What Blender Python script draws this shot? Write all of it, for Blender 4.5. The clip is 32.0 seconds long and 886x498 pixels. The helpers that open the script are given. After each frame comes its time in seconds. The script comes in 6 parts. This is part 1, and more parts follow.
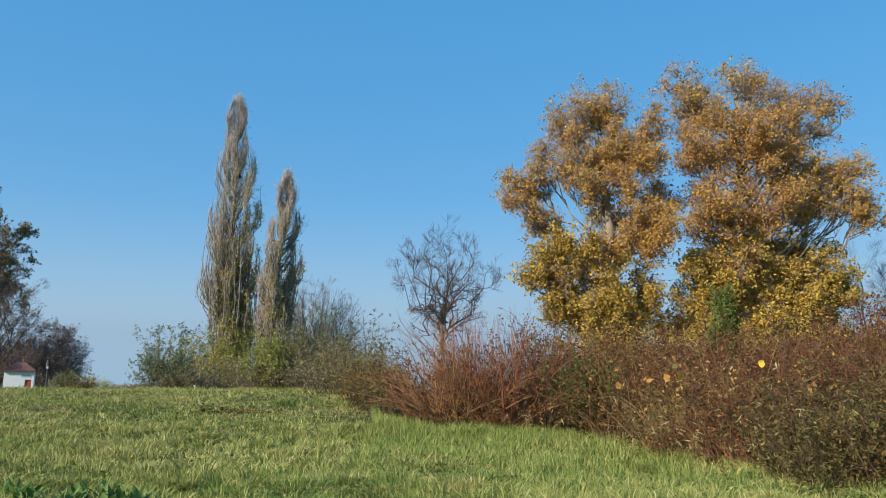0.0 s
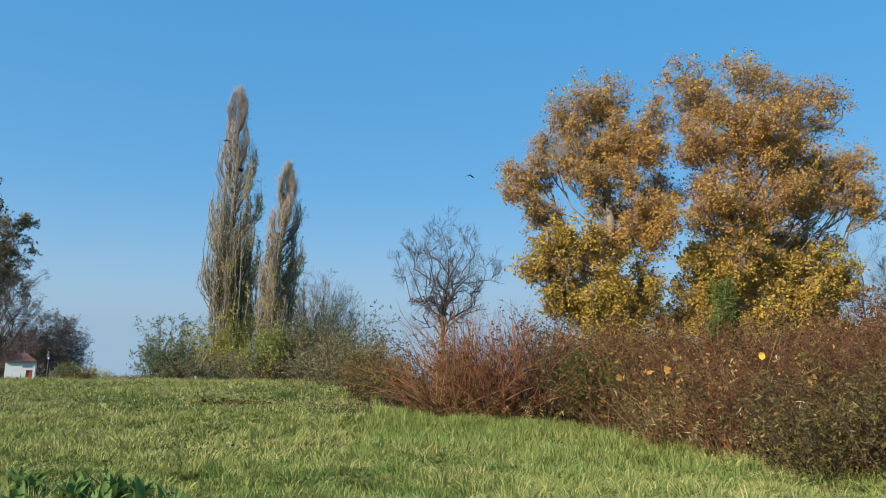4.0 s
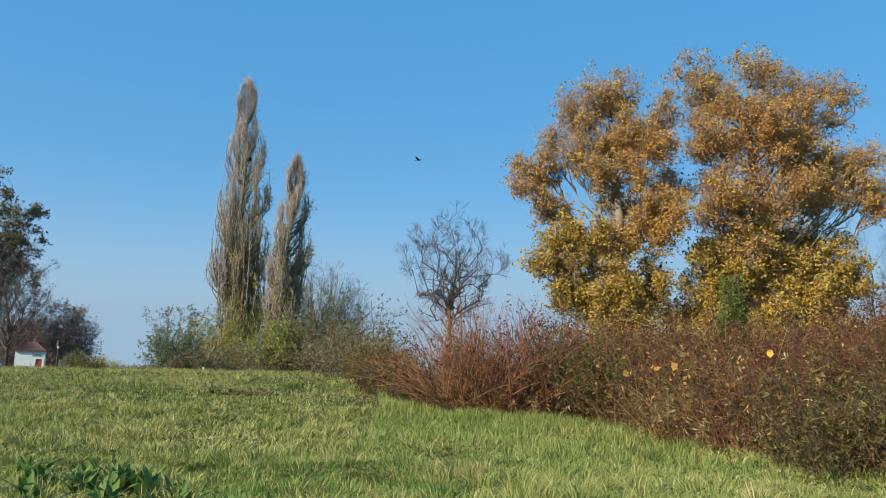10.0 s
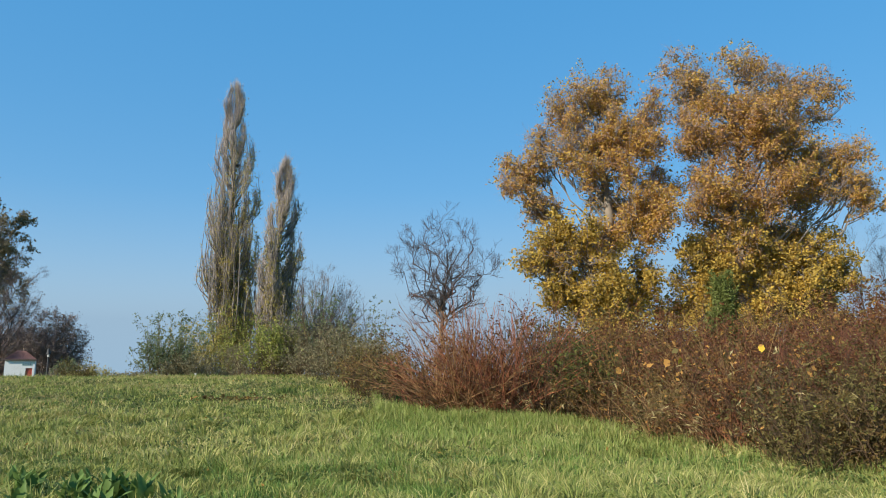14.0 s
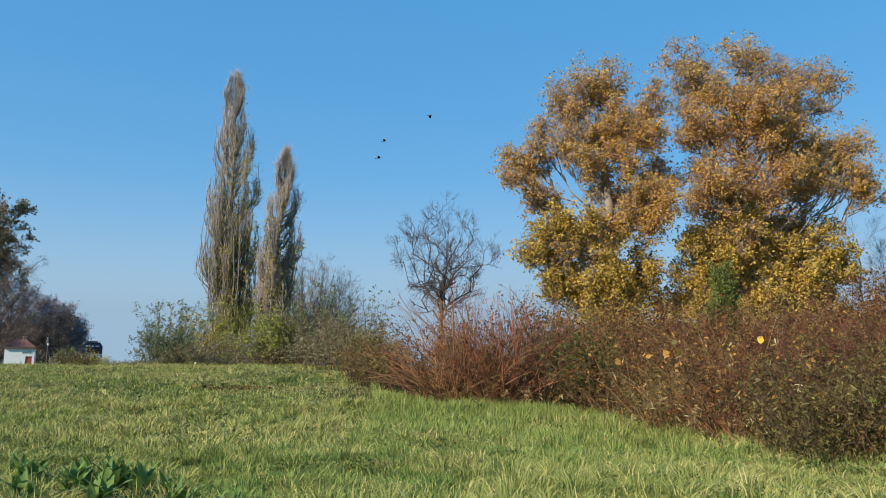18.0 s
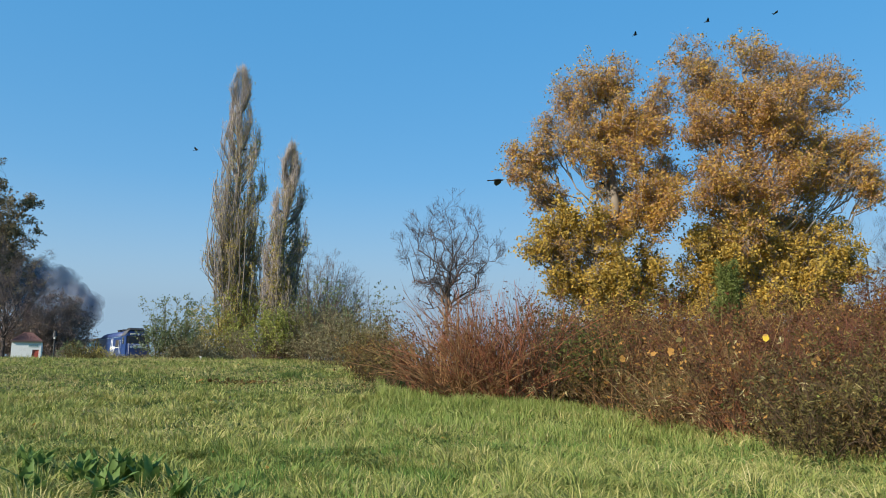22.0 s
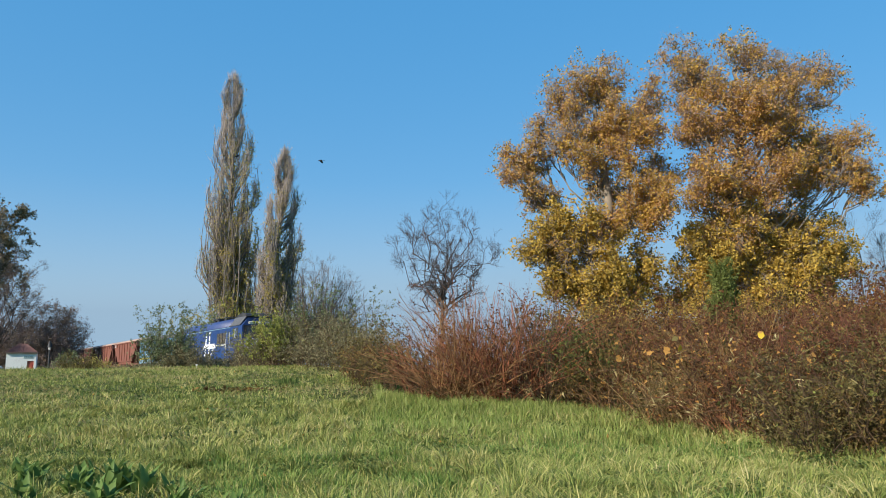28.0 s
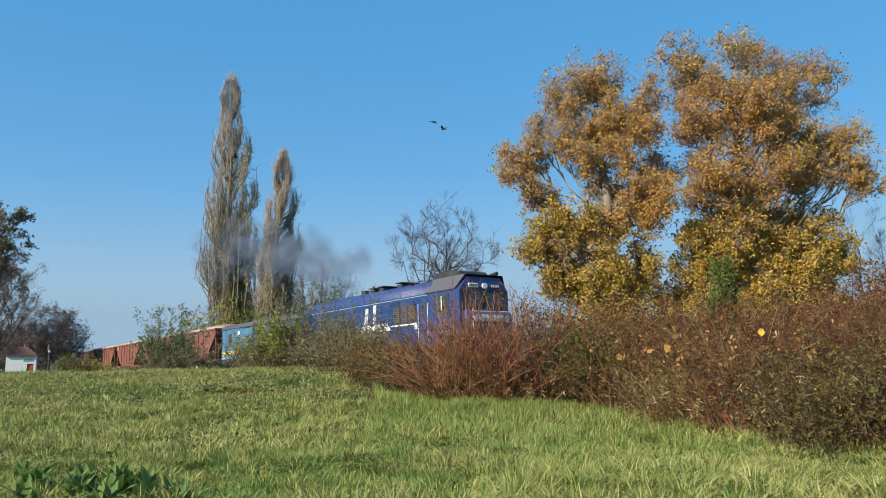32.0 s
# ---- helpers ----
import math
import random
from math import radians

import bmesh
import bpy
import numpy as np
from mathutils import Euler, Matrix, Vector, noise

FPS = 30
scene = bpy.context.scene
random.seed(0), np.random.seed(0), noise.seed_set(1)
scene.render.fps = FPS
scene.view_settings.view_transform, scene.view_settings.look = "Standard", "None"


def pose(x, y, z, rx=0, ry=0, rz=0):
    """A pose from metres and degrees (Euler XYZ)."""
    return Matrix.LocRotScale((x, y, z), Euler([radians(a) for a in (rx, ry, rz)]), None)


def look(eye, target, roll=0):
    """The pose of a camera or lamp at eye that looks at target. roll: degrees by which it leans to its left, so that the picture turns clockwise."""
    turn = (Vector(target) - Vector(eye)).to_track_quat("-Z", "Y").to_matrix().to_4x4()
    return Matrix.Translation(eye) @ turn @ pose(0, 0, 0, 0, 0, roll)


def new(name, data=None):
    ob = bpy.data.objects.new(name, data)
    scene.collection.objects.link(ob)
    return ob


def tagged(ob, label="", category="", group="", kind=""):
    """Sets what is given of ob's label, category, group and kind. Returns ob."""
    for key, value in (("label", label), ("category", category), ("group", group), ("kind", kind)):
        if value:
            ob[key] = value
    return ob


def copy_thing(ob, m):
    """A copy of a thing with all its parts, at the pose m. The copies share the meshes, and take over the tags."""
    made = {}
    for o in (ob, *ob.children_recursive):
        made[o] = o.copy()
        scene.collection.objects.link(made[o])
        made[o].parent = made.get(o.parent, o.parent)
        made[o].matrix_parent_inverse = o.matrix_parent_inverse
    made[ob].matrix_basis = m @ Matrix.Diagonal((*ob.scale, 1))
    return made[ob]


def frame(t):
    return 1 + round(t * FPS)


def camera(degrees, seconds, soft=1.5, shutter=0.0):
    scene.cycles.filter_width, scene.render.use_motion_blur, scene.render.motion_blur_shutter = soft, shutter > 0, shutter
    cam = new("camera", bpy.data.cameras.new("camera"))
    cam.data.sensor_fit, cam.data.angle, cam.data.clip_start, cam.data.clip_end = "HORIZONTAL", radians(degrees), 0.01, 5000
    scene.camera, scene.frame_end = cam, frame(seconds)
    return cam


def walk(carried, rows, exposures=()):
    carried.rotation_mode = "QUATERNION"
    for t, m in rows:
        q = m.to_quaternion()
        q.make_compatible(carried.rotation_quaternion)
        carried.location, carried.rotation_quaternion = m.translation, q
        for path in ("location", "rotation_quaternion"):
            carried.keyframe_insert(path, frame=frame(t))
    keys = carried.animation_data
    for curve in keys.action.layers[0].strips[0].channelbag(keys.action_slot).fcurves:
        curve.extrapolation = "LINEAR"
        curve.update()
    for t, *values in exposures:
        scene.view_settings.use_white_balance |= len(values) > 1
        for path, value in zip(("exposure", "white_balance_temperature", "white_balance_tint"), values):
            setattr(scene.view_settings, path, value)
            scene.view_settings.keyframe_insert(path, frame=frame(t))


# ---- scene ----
cam = camera(62.0, 32.0, soft=0.95)
PATH = [
    (0.0, pose(0.027, -0.002, 1.504, 101.124, 0.121, 0.022)),
    (0.5, pose(0.019, -0.015, 1.509, 101.081, 0.203, -0.142)),
    (1.0, pose(0.018, 0.001, 1.505, 100.797, 0.065, -0.024)),
    (1.5, pose(0.016, 0.011, 1.494, 100.667, -0.133, -0.033)),
    (2.0, pose(0.011, -0.008, 1.501, 100.772, 0.051, -0.063)),
    (2.5, pose(0.006, -0.011, 1.509, 100.752, 0.171, -0.086)),
    (3.0, pose(0.007, -0.014, 1.497, 100.716, -0.142, -0.082)),
    (3.5, pose(0.016, -0.005, 1.483, 100.536, -0.092, 0.008)),
    (5.5, pose(0.014, 0.002, 1.504, 100.587, -0.086, 0.069)),
    (6.0, pose(0.005, -0.006, 1.499, 100.706, 0.039, 0.212)),
    (6.5, pose(0.012, 0.009, 1.496, 100.644, -0.031, 0.133)),
    (7.0, pose(0.013, -0.005, 1.511, 100.443, -0.192, 0.306)),
    (7.5, pose(0.014, -0.014, 1.495, 100.393, -0.305, 0.301)),
    (8.0, pose(-0.001, -0.011, 1.493, 100.446, -0.297, 0.308)),
    (8.5, pose(-0.000, -0.019, 1.499, 100.252, -0.552, 0.415)),
    (9.0, pose(0.004, 0.006, 1.490, 99.991, -0.652, 0.375)),
    (9.5, pose(-0.002, -0.016, 1.513, 99.900, -0.658, 0.456)),
    (10.0, pose(0.013, 0.003, 1.501, 100.009, -0.697, 0.525)),
    (10.5, pose(0.008, -0.006, 1.501, 100.278, -0.640, 0.510)),
    (11.0, pose(-0.000, -0.011, 1.488, 100.379, -0.875, 0.627)),
    (11.5, pose(-0.015, -0.025, 1.489, 100.291, -1.003, 0.615)),
    (12.0, pose(0.015, -0.007, 1.493, 100.225, -0.900, 0.714)),
    (12.5, pose(0.002, -0.010, 1.494, 100.390, -0.316, 0.424)),
    (13.0, pose(0.002, -0.011, 1.496, 100.568, 0.184, 0.116)),
    (13.5, pose(-0.007, -0.024, 1.498, 100.350, 0.424, -0.051)),
    (14.0, pose(0.006, 0.003, 1.498, 100.091, 0.419, -0.001)),
    (14.5, pose(0.001, 0.000, 1.505, 99.743, 0.462, -0.049)),
    (16.5, pose(0.008, 0.008, 1.507, 99.346, 0.278, 0.089)),
    (17.0, pose(-0.001, -0.005, 1.494, 99.344, 0.180, -0.074)),
    (17.5, pose(0.007, 0.006, 1.501, 99.267, 0.081, 0.024)),
    (18.0, pose(-0.005, 0.003, 1.501, 99.331, 0.176, -0.078)),
    (18.5, pose(-0.000, 0.002, 1.498, 99.248, -0.021, 0.119)),
    (19.0, pose(-0.004, 0.002, 1.508, 99.275, 0.081, 0.029)),
    (19.5, pose(0.003, 0.003, 1.494, 99.324, 0.037, 0.010)),
    (20.0, pose(-0.000, -0.000, 1.500, 99.310, -0.000, 0.000)),
    (20.5, pose(0.002, 0.004, 1.501, 99.302, -0.030, 0.003)),
    (21.0, pose(0.001, -0.001, 1.504, 99.292, -0.087, 0.061)),
    (21.5, pose(-0.009, -0.016, 1.501, 99.306, -0.010, 0.188)),
    (22.0, pose(-0.002, -0.007, 1.488, 99.067, -0.257, 0.281)),
    (22.5, pose(-0.006, -0.006, 1.492, 99.142, -0.189, 0.134)),
    (23.0, pose(0.006, 0.001, 1.489, 99.202, -0.098, 0.138)),
    (23.5, pose(-0.003, -0.002, 1.514, 99.237, -0.035, -0.010)),
    (24.0, pose(0.004, 0.017, 1.483, 98.996, 0.004, 0.071)),
    (24.5, pose(0.007, 0.004, 1.513, 98.897, 0.082, 0.107)),
    (25.0, pose(-0.005, 0.002, 1.504, 99.096, 0.384, 0.071)),
    (25.5, pose(0.002, 0.012, 1.494, 99.252, 0.204, 0.248)),
    (27.5, pose(0.008, -0.005, 1.503, 99.358, 0.824, 0.229)),
    (28.0, pose(0.011, 0.000, 1.496, 99.295, 0.878, 0.062)),
    (28.5, pose(0.003, 0.005, 1.503, 99.401, 0.887, -0.005)),
    (29.0, pose(0.006, 0.005, 1.502, 99.516, 1.016, -0.069)),
    (29.5, pose(-0.003, -0.011, 1.482, 99.356, 1.127, 0.111)),
    (30.0, pose(0.006, 0.016, 1.504, 99.235, 1.068, 0.111)),
    (30.5, pose(0.009, 0.002, 1.503, 99.376, 1.256, 0.046)),
    (31.0, pose(0.021, 0.018, 1.503, 99.457, 1.277, -0.020)),
    (31.5, pose(0.006, -0.001, 1.493, 99.573, 1.338, -0.008)),
    (32.0, pose(-0.003, 0.001, 1.497, 99.265, 1.328, 0.061)),
]
walk(cam, PATH)

# ---- sky and sun ----
SUN_AZ, SUN_EL = 229.0, 28.0
world = bpy.data.worlds.new("world")
scene.world = world
world.use_nodes = True
wn = world.node_tree
sky = wn.nodes.new("ShaderNodeTexSky")
sky.sky_type = "NISHITA"
sky.sun_disc = False
sky.sun_elevation, sky.sun_rotation = radians(SUN_EL), radians(SUN_AZ)
sky.air_density, sky.dust_density, sky.ozone_density = 1.0, 0.0, 3.0
hue = wn.nodes.new("ShaderNodeHueSaturation")
hue.inputs["Saturation"].default_value = 3.1
tint = wn.nodes.new("ShaderNodeMix")
tint.data_type, tint.blend_type = "RGBA", "MULTIPLY"
tint.inputs[0].default_value = 1.0
tint.inputs[7].default_value = (1.02, 0.995, 1.05, 1)
level = wn.nodes.new("ShaderNodeGamma")
level.inputs[1].default_value = 0.3
wn.links.new(sky.outputs[0], level.inputs[0])
wn.links.new(level.outputs[0], hue.inputs["Color"])
haze = wn.nodes.new("ShaderNodeMix")
haze.data_type = "RGBA"
haze.inputs[0].default_value = 0.25
haze.inputs[7].default_value = (0.48, 0.88, 1.38, 1)
wn.links.new(hue.outputs[0], haze.inputs[6])
# thin grey-blue haze where the sky pales towards the horizon
pale = wn.nodes.new("ShaderNodeSeparateColor")
wn.links.new(haze.outputs[2], pale.inputs[0])
reach = wn.nodes.new("ShaderNodeMapRange")
reach.inputs["From Min"].default_value, reach.inputs["From Max"].default_value = 0.34, 0.95
wn.links.new(pale.outputs[0], reach.inputs["Value"])
band = wn.nodes.new("ShaderNodeMix")
band.data_type = "RGBA"
band.inputs[7].default_value = (0.69, 1.04, 1.3, 1)
wn.links.new(reach.outputs[0], band.inputs[0])
wn.links.new(haze.outputs[2], band.inputs[6])
wn.links.new(band.outputs[2], tint.inputs[6])
wn.links.new(tint.outputs[2], wn.nodes["Background"].inputs[0])
wn.nodes["Background"].inputs[1].default_value = 0.356
sun = new("sun", bpy.data.lights.new("sun", "SUN"))
sun.data.energy, sun.data.angle, sun.data.color = 5.0, radians(0.6), (1.0, 0.93, 0.82)
az, el = radians(SUN_AZ), radians(SUN_EL)
SUN_FROM = Vector((math.sin(az) * math.cos(el), math.cos(az) * math.cos(el), math.sin(el)))
sun.matrix_world = look(SUN_FROM * 100, (0, 0, 0))
scene.view_settings.exposure = 0.4
scene.cycles.transparent_max_bounces = 128


# ---- materials ----
def nodes_of(name):
    m = bpy.data.materials.new(name)
    m.use_nodes = True
    return m, m.node_tree, m.node_tree.nodes, m.node_tree.links, m.node_tree.nodes["Principled BSDF"]


def ramp(nt, fac, stops):
    r = nt.nodes.new("ShaderNodeValToRGB")
    while len(r.color_ramp.elements) < len(stops):
        r.color_ramp.elements.new(0.5)
    for e, (p, c) in zip(r.color_ramp.elements, stops):
        e.position, e.color = p, (*c, 1)
    nt.links.new(fac, r.inputs[0])
    return r.outputs[0]


def noise_of(nt, scale, detail=4.0, rough=0.55):
    co = nt.nodes.new("ShaderNodeNewGeometry")
    n = nt.nodes.new("ShaderNodeTexNoise")
    n.inputs["Scale"].default_value, n.inputs["Detail"].default_value, n.inputs["Roughness"].default_value = scale, detail, rough
    nt.links.new(co.outputs["Position"], n.inputs["Vector"])
    return n.outputs[0]


def object_noise(nt, scale, detail=4.0):
    co = nt.nodes.new("ShaderNodeTexCoord")
    n = nt.nodes.new("ShaderNodeTexNoise")
    n.inputs["Scale"].default_value, n.inputs["Detail"].default_value = scale, detail
    nt.links.new(co.outputs["Object"], n.inputs["Vector"])
    return n.outputs[0]


def mixed(nt, fac, a, b, mode="MIX"):
    m = nt.nodes.new("ShaderNodeMix")
    m.data_type, m.blend_type = "RGBA", mode
    for sock, val in ((m.inputs[0], fac), (m.inputs[6], a), (m.inputs[7], b)):
        if isinstance(val, bpy.types.NodeSocket):
            nt.links.new(val, sock)
        elif isinstance(val, tuple):
            sock.default_value = (*val, 1)
        else:
            sock.default_value = val
    return m.outputs[2]


def math_of(nt, op, a, b):
    m = nt.nodes.new("ShaderNodeMath")
    m.operation = op
    for sock, val in zip(m.inputs, (a, b)):
        if isinstance(val, bpy.types.NodeSocket):
            nt.links.new(val, sock)
        else:
            sock.default_value = val
    return m.outputs[0]


def foliage(name, stops, patch=0.6, share=0.5, translucent=0.35, rough=0.6):
    """Leaves: colour by patch in the crown and by leaf, some light passing through."""
    m, nt, nd, ln, bsdf = nodes_of(name)
    geo = nd.new("ShaderNodeNewGeometry")
    pat = math_of(nt, "ADD", math_of(nt, "MULTIPLY", noise_of(nt, patch, 3), 0.6), math_of(nt, "MULTIPLY", noise_of(nt, patch * 7, 2), 0.4))
    pat = math_of(nt, "MULTIPLY_ADD", pat, 2.7)
    pat.node.inputs[2].default_value = -0.85
    f = math_of(nt, "ADD", math_of(nt, "MULTIPLY", geo.outputs["Random Per Island"], share), math_of(nt, "MULTIPLY", pat, 1 - share))
    col = ramp(nt, f, stops)
    bsdf.inputs["Roughness"].default_value = rough
    bsdf.inputs["Specular IOR Level"].default_value = 0.12
    ln.new(col, bsdf.inputs["Base Color"])
    tr = nd.new("ShaderNodeBsdfTranslucent")
    ln.new(col, tr.inputs[0])
    mx = nd.new("ShaderNodeMixShader")
    mx.inputs[0].default_value = translucent
    ln.new(bsdf.outputs[0], mx.inputs[1])
    ln.new(tr.outputs[0], mx.inputs[2])
    ln.new(mx.outputs[0], nd["Material Output"].inputs[0])
    return m


def bark(name, dark, light, scale=6.0, rough=0.85, bump=0.3):
    m, nt, nd, ln, bsdf = nodes_of(name)
    geo = nd.new("ShaderNodeNewGeometry")
    n = noise_of(nt, scale, 5)
    f = math_of(nt, "ADD", math_of(nt, "MULTIPLY", n, 0.65), math_of(nt, "MULTIPLY", geo.outputs["Random Per Island"], 0.35))
    ln.new(ramp(nt, f, ((0.25, dark), (0.75, light))), bsdf.inputs["Base Color"])
    bsdf.inputs["Roughness"].default_value = rough
    b = nd.new("ShaderNodeBump")
    b.inputs[0].default_value = bump
    b.inputs[1].default_value = 0.03
    ln.new(n, b.inputs["Height"])
    ln.new(b.outputs[0], bsdf.inputs["Normal"])
    return m


def painted(name, colour, dirt=(0.09, 0.07, 0.05), amount=0.35, rough=0.45, metal=0.0, scale=1.6, fade=0.25):
    """Weathered paint: faded patches, streaked grime, fine speckle."""
    m, nt, nd, ln, bsdf = nodes_of(name)
    big, fine = object_noise(nt, scale, 5), object_noise(nt, scale * 14, 3)
    light = tuple(min(1.0, c * (1 + fade) + 0.02) for c in colour)
    base = ramp(nt, big, ((0.3, colour), (0.7, light)))
    spots = ramp(nt, math_of(nt, "MULTIPLY", big, fine), ((0.24, (0, 0, 0)), (0.42, (1, 1, 1))))
    f = math_of(nt, "MULTIPLY", spots, amount)
    ln.new(mixed(nt, f, base, dirt), bsdf.inputs["Base Color"])
    ln.new(ramp(nt, fine, ((0.3, (rough - 0.1,) * 3), (0.7, (min(1, rough + 0.2),) * 3))), bsdf.inputs["Roughness"])
    bsdf.inputs["Metallic"].default_value = metal
    b = nd.new("ShaderNodeBump")
    b.inputs[0].default_value, b.inputs[1].default_value = 0.15, 0.02
    ln.new(big, b.inputs["Height"])
    ln.new(b.outputs[0], bsdf.inputs["Normal"])
    return m


def glass(name, tint=(0.04, 0.05, 0.06)):
    m, nt, nd, ln, bsdf = nodes_of(name)
    bsdf.inputs["Base Color"].default_value = (*tint, 1)
    bsdf.inputs["Roughness"].default_value = 0.06
    bsdf.inputs["IOR"].default_value = 1.5
    return m


def soil_material():
    m, nt, nd, ln, bsdf = nodes_of("turf_soil")
    a, b_, c = noise_of(nt, 0.35, 5), noise_of(nt, 3.0, 6), noise_of(nt, 40.0, 3)
    grass = ramp(nt, b_, ((0.3, (0.04, 0.065, 0.015)), (0.55, (0.085, 0.12, 0.028)), (0.75, (0.17, 0.16, 0.06))))
    bare = ramp(nt, c, ((0.3, (0.05, 0.045, 0.025)), (0.7, (0.15, 0.13, 0.07))))
    f = ramp(nt, a, ((0.5, (0.15,) * 3), (0.68, (0.6,) * 3)))
    ln.new(mixed(nt, f, grass, bare), bsdf.inputs["Base Color"])
    bsdf.inputs["Roughness"].default_value = 0.95
    bsdf.inputs["Specular IOR Level"].default_value = 0.0
    bp = nd.new("ShaderNodeBump")
    bp.inputs[0].default_value, bp.inputs[1].default_value = 0.6, 0.05
    ln.new(c, bp.inputs["Height"])
    ln.new(bp.outputs[0], bsdf.inputs["Normal"])
    return m


def smoke_material(name, colour, alpha):
    m, nt, nd, ln, bsdf = nodes_of(name)
    n = object_noise(nt, 0.9, 4)
    dif = nd.new("ShaderNodeBsdfDiffuse")
    dif.inputs[0].default_value = (*colour, 1)
    clear = nd.new("ShaderNodeBsdfTransparent")
    mx = nd.new("ShaderNodeMixShader")
    ln.new(ramp(nt, n, ((0.3, (0, 0, 0)), (0.8, (alpha,) * 3))), mx.inputs[0])
    ln.new(clear.outputs[0], mx.inputs[1])
    ln.new(dif.outputs[0], mx.inputs[2])
    ln.new(mx.outputs[0], nd["Material Output"].inputs[0])
    return m


